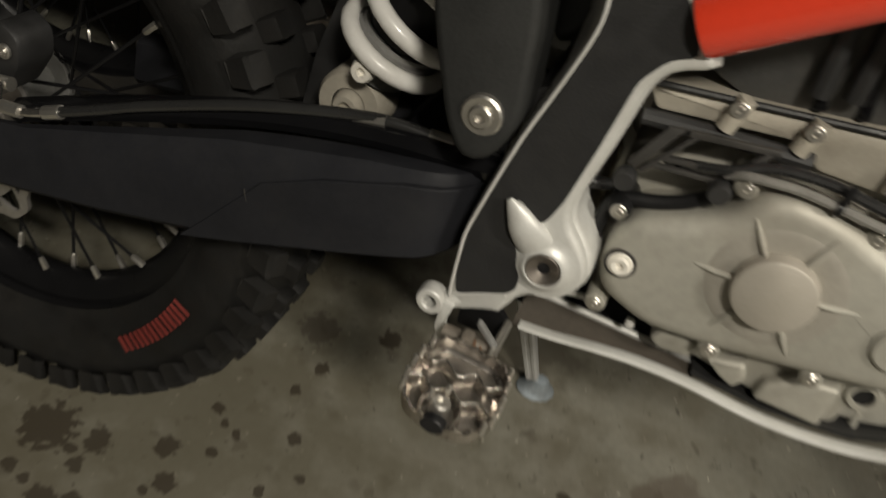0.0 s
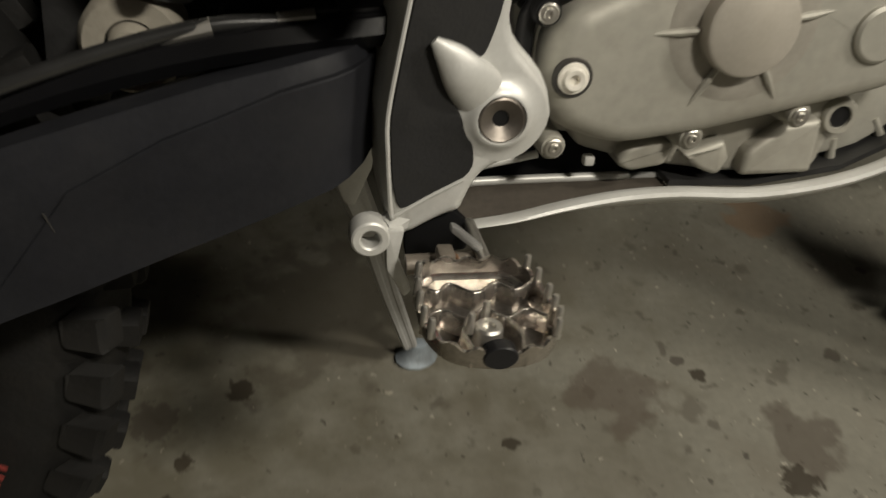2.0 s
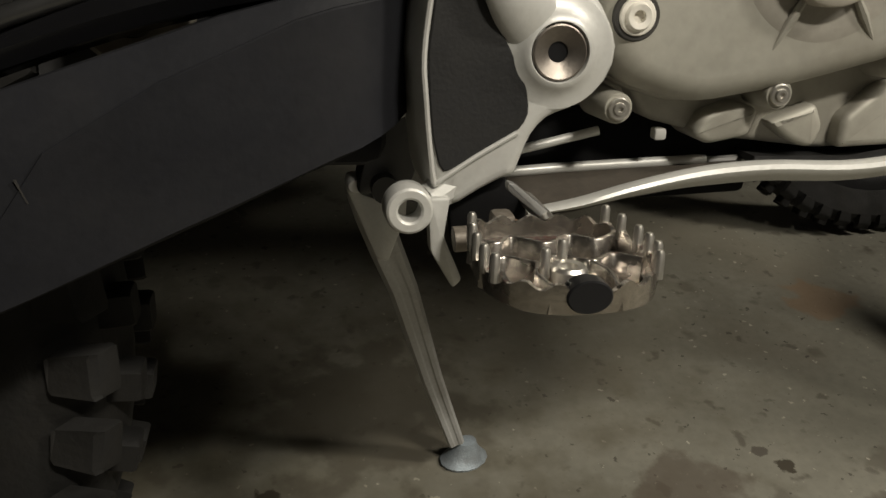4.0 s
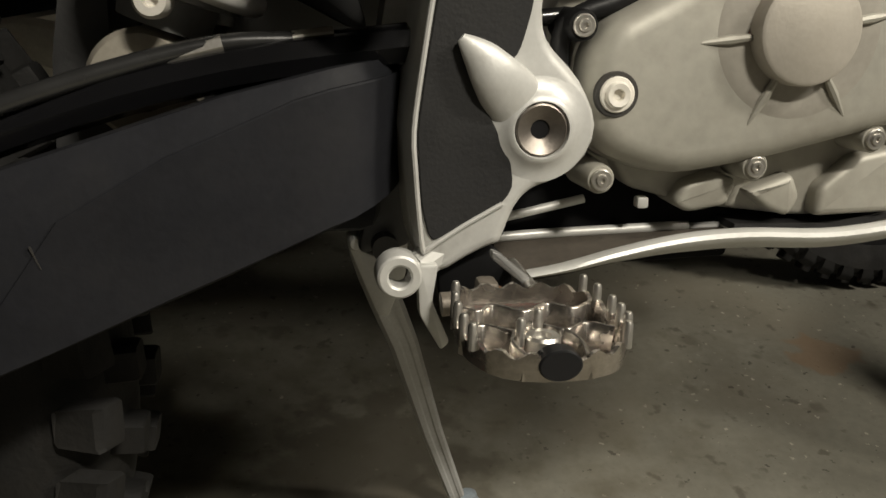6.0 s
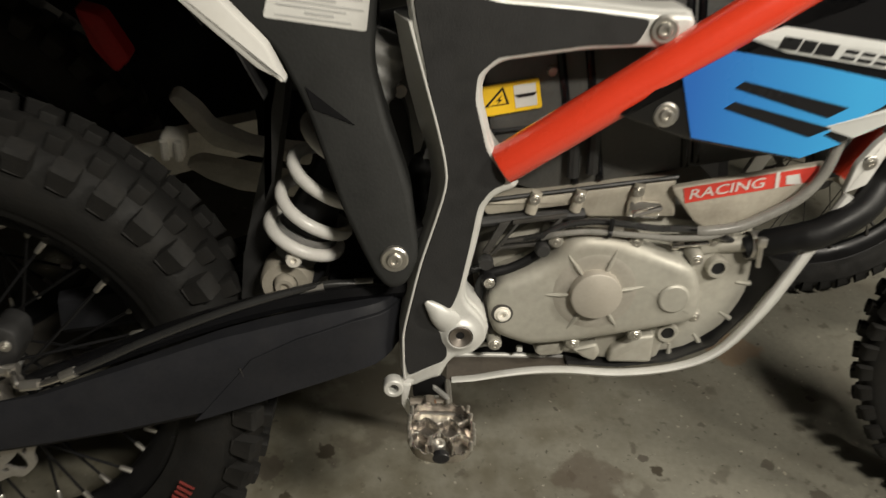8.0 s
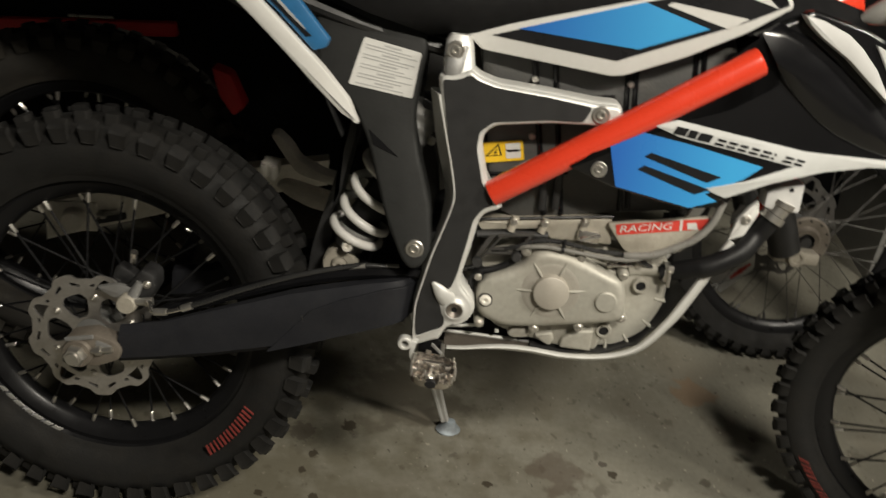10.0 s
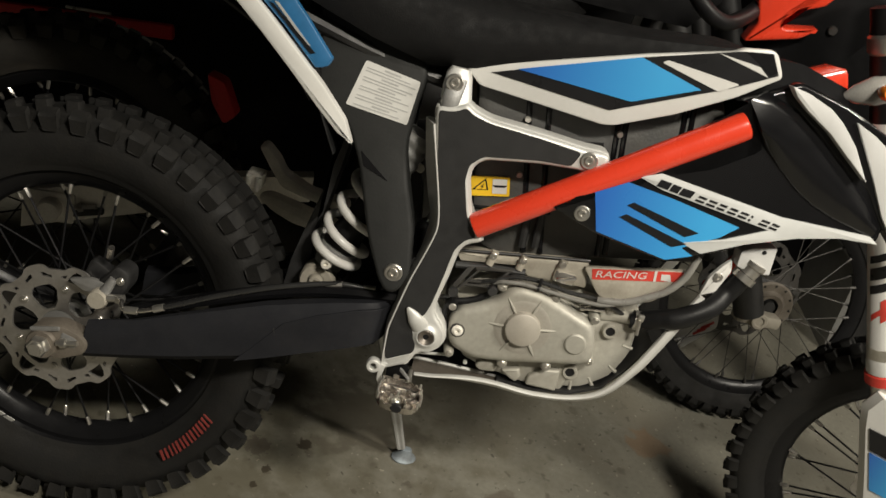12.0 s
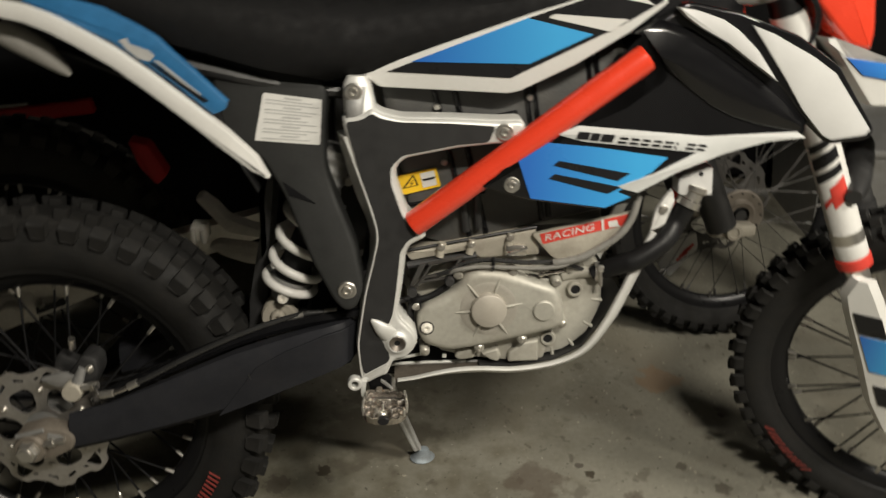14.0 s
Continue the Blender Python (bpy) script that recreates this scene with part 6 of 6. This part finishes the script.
part("engine", joined(prism(rounded([(0.52, 0.36), (0.95, 0.36), (1.0, 0.50), (0.88, 0.62), (0.60, 0.60)], 0.04), -0.12, 0.12, 0.012), prism(rounded([(0.76, 0.58), (0.92, 0.58), (0.94, 0.86), (0.78, 0.86)], 0.02), -0.08, 0.08, 0.01)), PLASTIC, other, "dark engine block")
part("frame", joined(sweep(curve_points([(0.54, -0.11, 0.45), (0.58, -0.11, 0.62), (0.66, -0.09, 0.80), (0.90, -0.05, 0.93), (1.08, 0, 0.96)], 5), 0.02, 12), sweep(curve_points([(0.54, 0.11, 0.45), (0.58, 0.11, 0.62), (0.66, 0.09, 0.80), (0.90, 0.05, 0.93), (1.08, 0, 0.96)], 5), 0.02, 12), sweep(curve_points([(1.10, 0, 0.92), (1.04, 0, 0.62), (0.98, 0.03, 0.36), (0.60, 0.05, 0.33)], 5), 0.022, 12), rod((1.06, 0, 1.06), (1.16, 0, 0.86), 0.034, 20)), PLASTIC, other, "black frame tubes")
part("seat", loft([seat_section(*s) for s in ((0.05, 0.86, 0.93, 0.08, 0.9), (0.30, 0.84, 0.93, 0.12, 0.9), (0.60, 0.82, 0.91, 0.12, 0.9), (0.85, 0.85, 0.94, 0.10, 0.9), (1.0, 0.92, 0.97, 0.07, 0.9))]), SEAT, other, "black seat", angle=60)
part("side_panel", prism(rounded([(0.30, 0.86), (0.62, 0.84), (0.70, 0.64), (0.50, 0.60)], 0.02), -0.135, -0.12, 0.004), PLASTIC, other)
part("rear_mudguard", loft([[(x, -0.10, z), (x, -0.06, z + 0.03), (x, 0.06, z + 0.03), (x, 0.10, z), (x, 0.06, z + 0.022), (x, -0.06, z + 0.022)] for x, z in ((0.32, 0.80), (0.15, 0.85), (-0.05, 0.88), (-0.30, 0.92))]), PLASTIC, other)
part("tank_shroud", moved(prism(rounded([(0.922, 0.958), (0.932, 0.992), (0.915, 1.030), (0.899, 1.060), (0.92, 1.13), (1.08, 1.16), (1.060, 1.108), (1.022, 1.046), (0.967, 1.018), (0.973, 0.996), (1.032, 1.010), (1.007, 0.987)], 0.006), 0.42, 0.45, 0.005, 3), OW), ORANGE, other, "orange-red tank shroud with a black slot")
part("shroud_infill", moved(prism(rounded([(0.93, 0.95), (0.96, 1.04), (1.06, 1.11), (1.16, 1.06), (1.10, 0.95), (1.0, 0.90)], 0.01), 0.455, 0.48, 0.004, 2), OW), BLACK, other)
part("shroud_bolt", moved(lathe([(0, -0.005), (0.0065, -0.005), (0.008, -0.003), (0.008, 0.005)], 18, (1.063, 0.452, 1.010)), OW), DARK_STEEL, other)
part("cable_loop", moved(sweep(curve_points([(0.76, 0.36, 1.08), (0.80, 0.35, 1.02), (0.855, 0.36, 0.99), (0.905, 0.41, 1.00), (0.945, 0.475, 1.03), (0.975, 0.51, 1.09)], 6), 0.013, 12), OW), HOSE, other, "black cable loop")
part("fuel_tank", loft([[(x, -w, z0), (x, -w * 0.9, z1), (x, w * 0.9, z1), (x, w, z0)] for x, z0, z1, w in ((0.86, 0.90, 0.97, 0.09), (0.98, 0.90, 1.06, 0.14), (1.10, 0.90, 1.08, 0.14), (1.18, 0.96, 1.06, 0.09))]), BLACK, other, "black fuel tank")
part("handlebar", sweep(curve_points([(1.02, -0.38, 1.22), (1.05, -0.22, 1.23), (1.08, -0.08, 1.18), (1.08, 0.08, 1.18), (1.05, 0.22, 1.23), (1.02, 0.38, 1.22)], 5), 0.012, 12), PLASTIC, other, "black handlebar")
part("white_cover", moved(prism(rounded([(1.205, 0.135), (1.245, 0.094), (1.305, 0.184), (1.292, 0.230), (1.255, 0.228)], 0.008), 0.815, 0.83, 0.004), OW), PAPER, other, "white plastic cover with faded print")
for k in range(3):
    part("faded_print", moved(prism([(1.252 + 0.006 * k, 0.150 + 0.012 * k), (1.276 + 0.006 * k, 0.176 + 0.012 * k), (1.280 + 0.006 * k, 0.171 + 0.012 * k), (1.256 + 0.006 * k, 0.145 + 0.012 * k)], 0.8135, 0.816, 0), OW), RED_INK, other)

# ---- added black block for the dark background, with a red rail, behind both ----
backdrop = tagged(part("dark_backdrop", box(-1.6, 0.85, 1.00, 1.50, 0.04, 0.95, 0.01), BLACK), label="added black block for the dark background, with a red rail", category="cabinet")
part("rail", moved(box(-0.335, 0.335, -0.012, 0.012, -0.018, 0.018, 0.005), pose(-0.543, 0.975, 0.434, 0, -8.5, 0)), RED_DARK, backdrop, "dark red rail")
part("handle", rod((-0.47, 0.955, 0.478), (-0.36, 0.955, 0.492), 0.004, 8), STEEL, backdrop)
for x in (-1.5, 0.75):
    for y in (1.08, 1.42):
        part("caster", lathe([(0, -0.012), (0.018, -0.012), (0.020, -0.009), (0.020, 0.009), (0.018, 0.012), (0, 0.012)], 18, (x, y, 0.020)), HOSE, backdrop)

# ---- added black block for the dark background, behind the far front wheel ----
chest = tagged(part("rear_backdrop", box(1.30, 2.60, 1.55, 2.10, 0.03, 0.95, 0.02), BLACK), label="added black block for the dark background behind the wheel", category="chest")
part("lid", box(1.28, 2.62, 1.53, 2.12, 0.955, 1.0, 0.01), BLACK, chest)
for x in (1.38, 2.52):
    for y in (1.62, 2.03):
        part("foot", lathe([(0, -0.015), (0.02, -0.015), (0.02, 0.015), (0, 0.015)], 14), BLACK, chest, at=at(x, y, 0.015) @ pose(0, 0, 0, 90, 0, 0))

crate = tagged(part("storage_crate", loft([[(x0, y0, z), (x1, y0, z), (x1, y1, z), (x0, y1, z)] for x0, x1, y0, y1, z in ((1.80, 2.14, 1.17, 1.48, 0.0), (1.75, 2.18, 1.14, 1.51, 0.30))]), DULL_STEEL), label="grey plastic storage crate on the garage floor", category="crate")
part("rim", joined(box(1.74, 2.19, 1.130, 1.145, 0.300, 0.320, 0.003), box(1.74, 2.19, 1.505, 1.520, 0.300, 0.320, 0.003), box(1.74, 1.755, 1.146, 1.504, 0.300, 0.320, 0.003), box(2.175, 2.19, 1.146, 1.504, 0.300, 0.320, 0.003)), DULL_STEEL, crate)
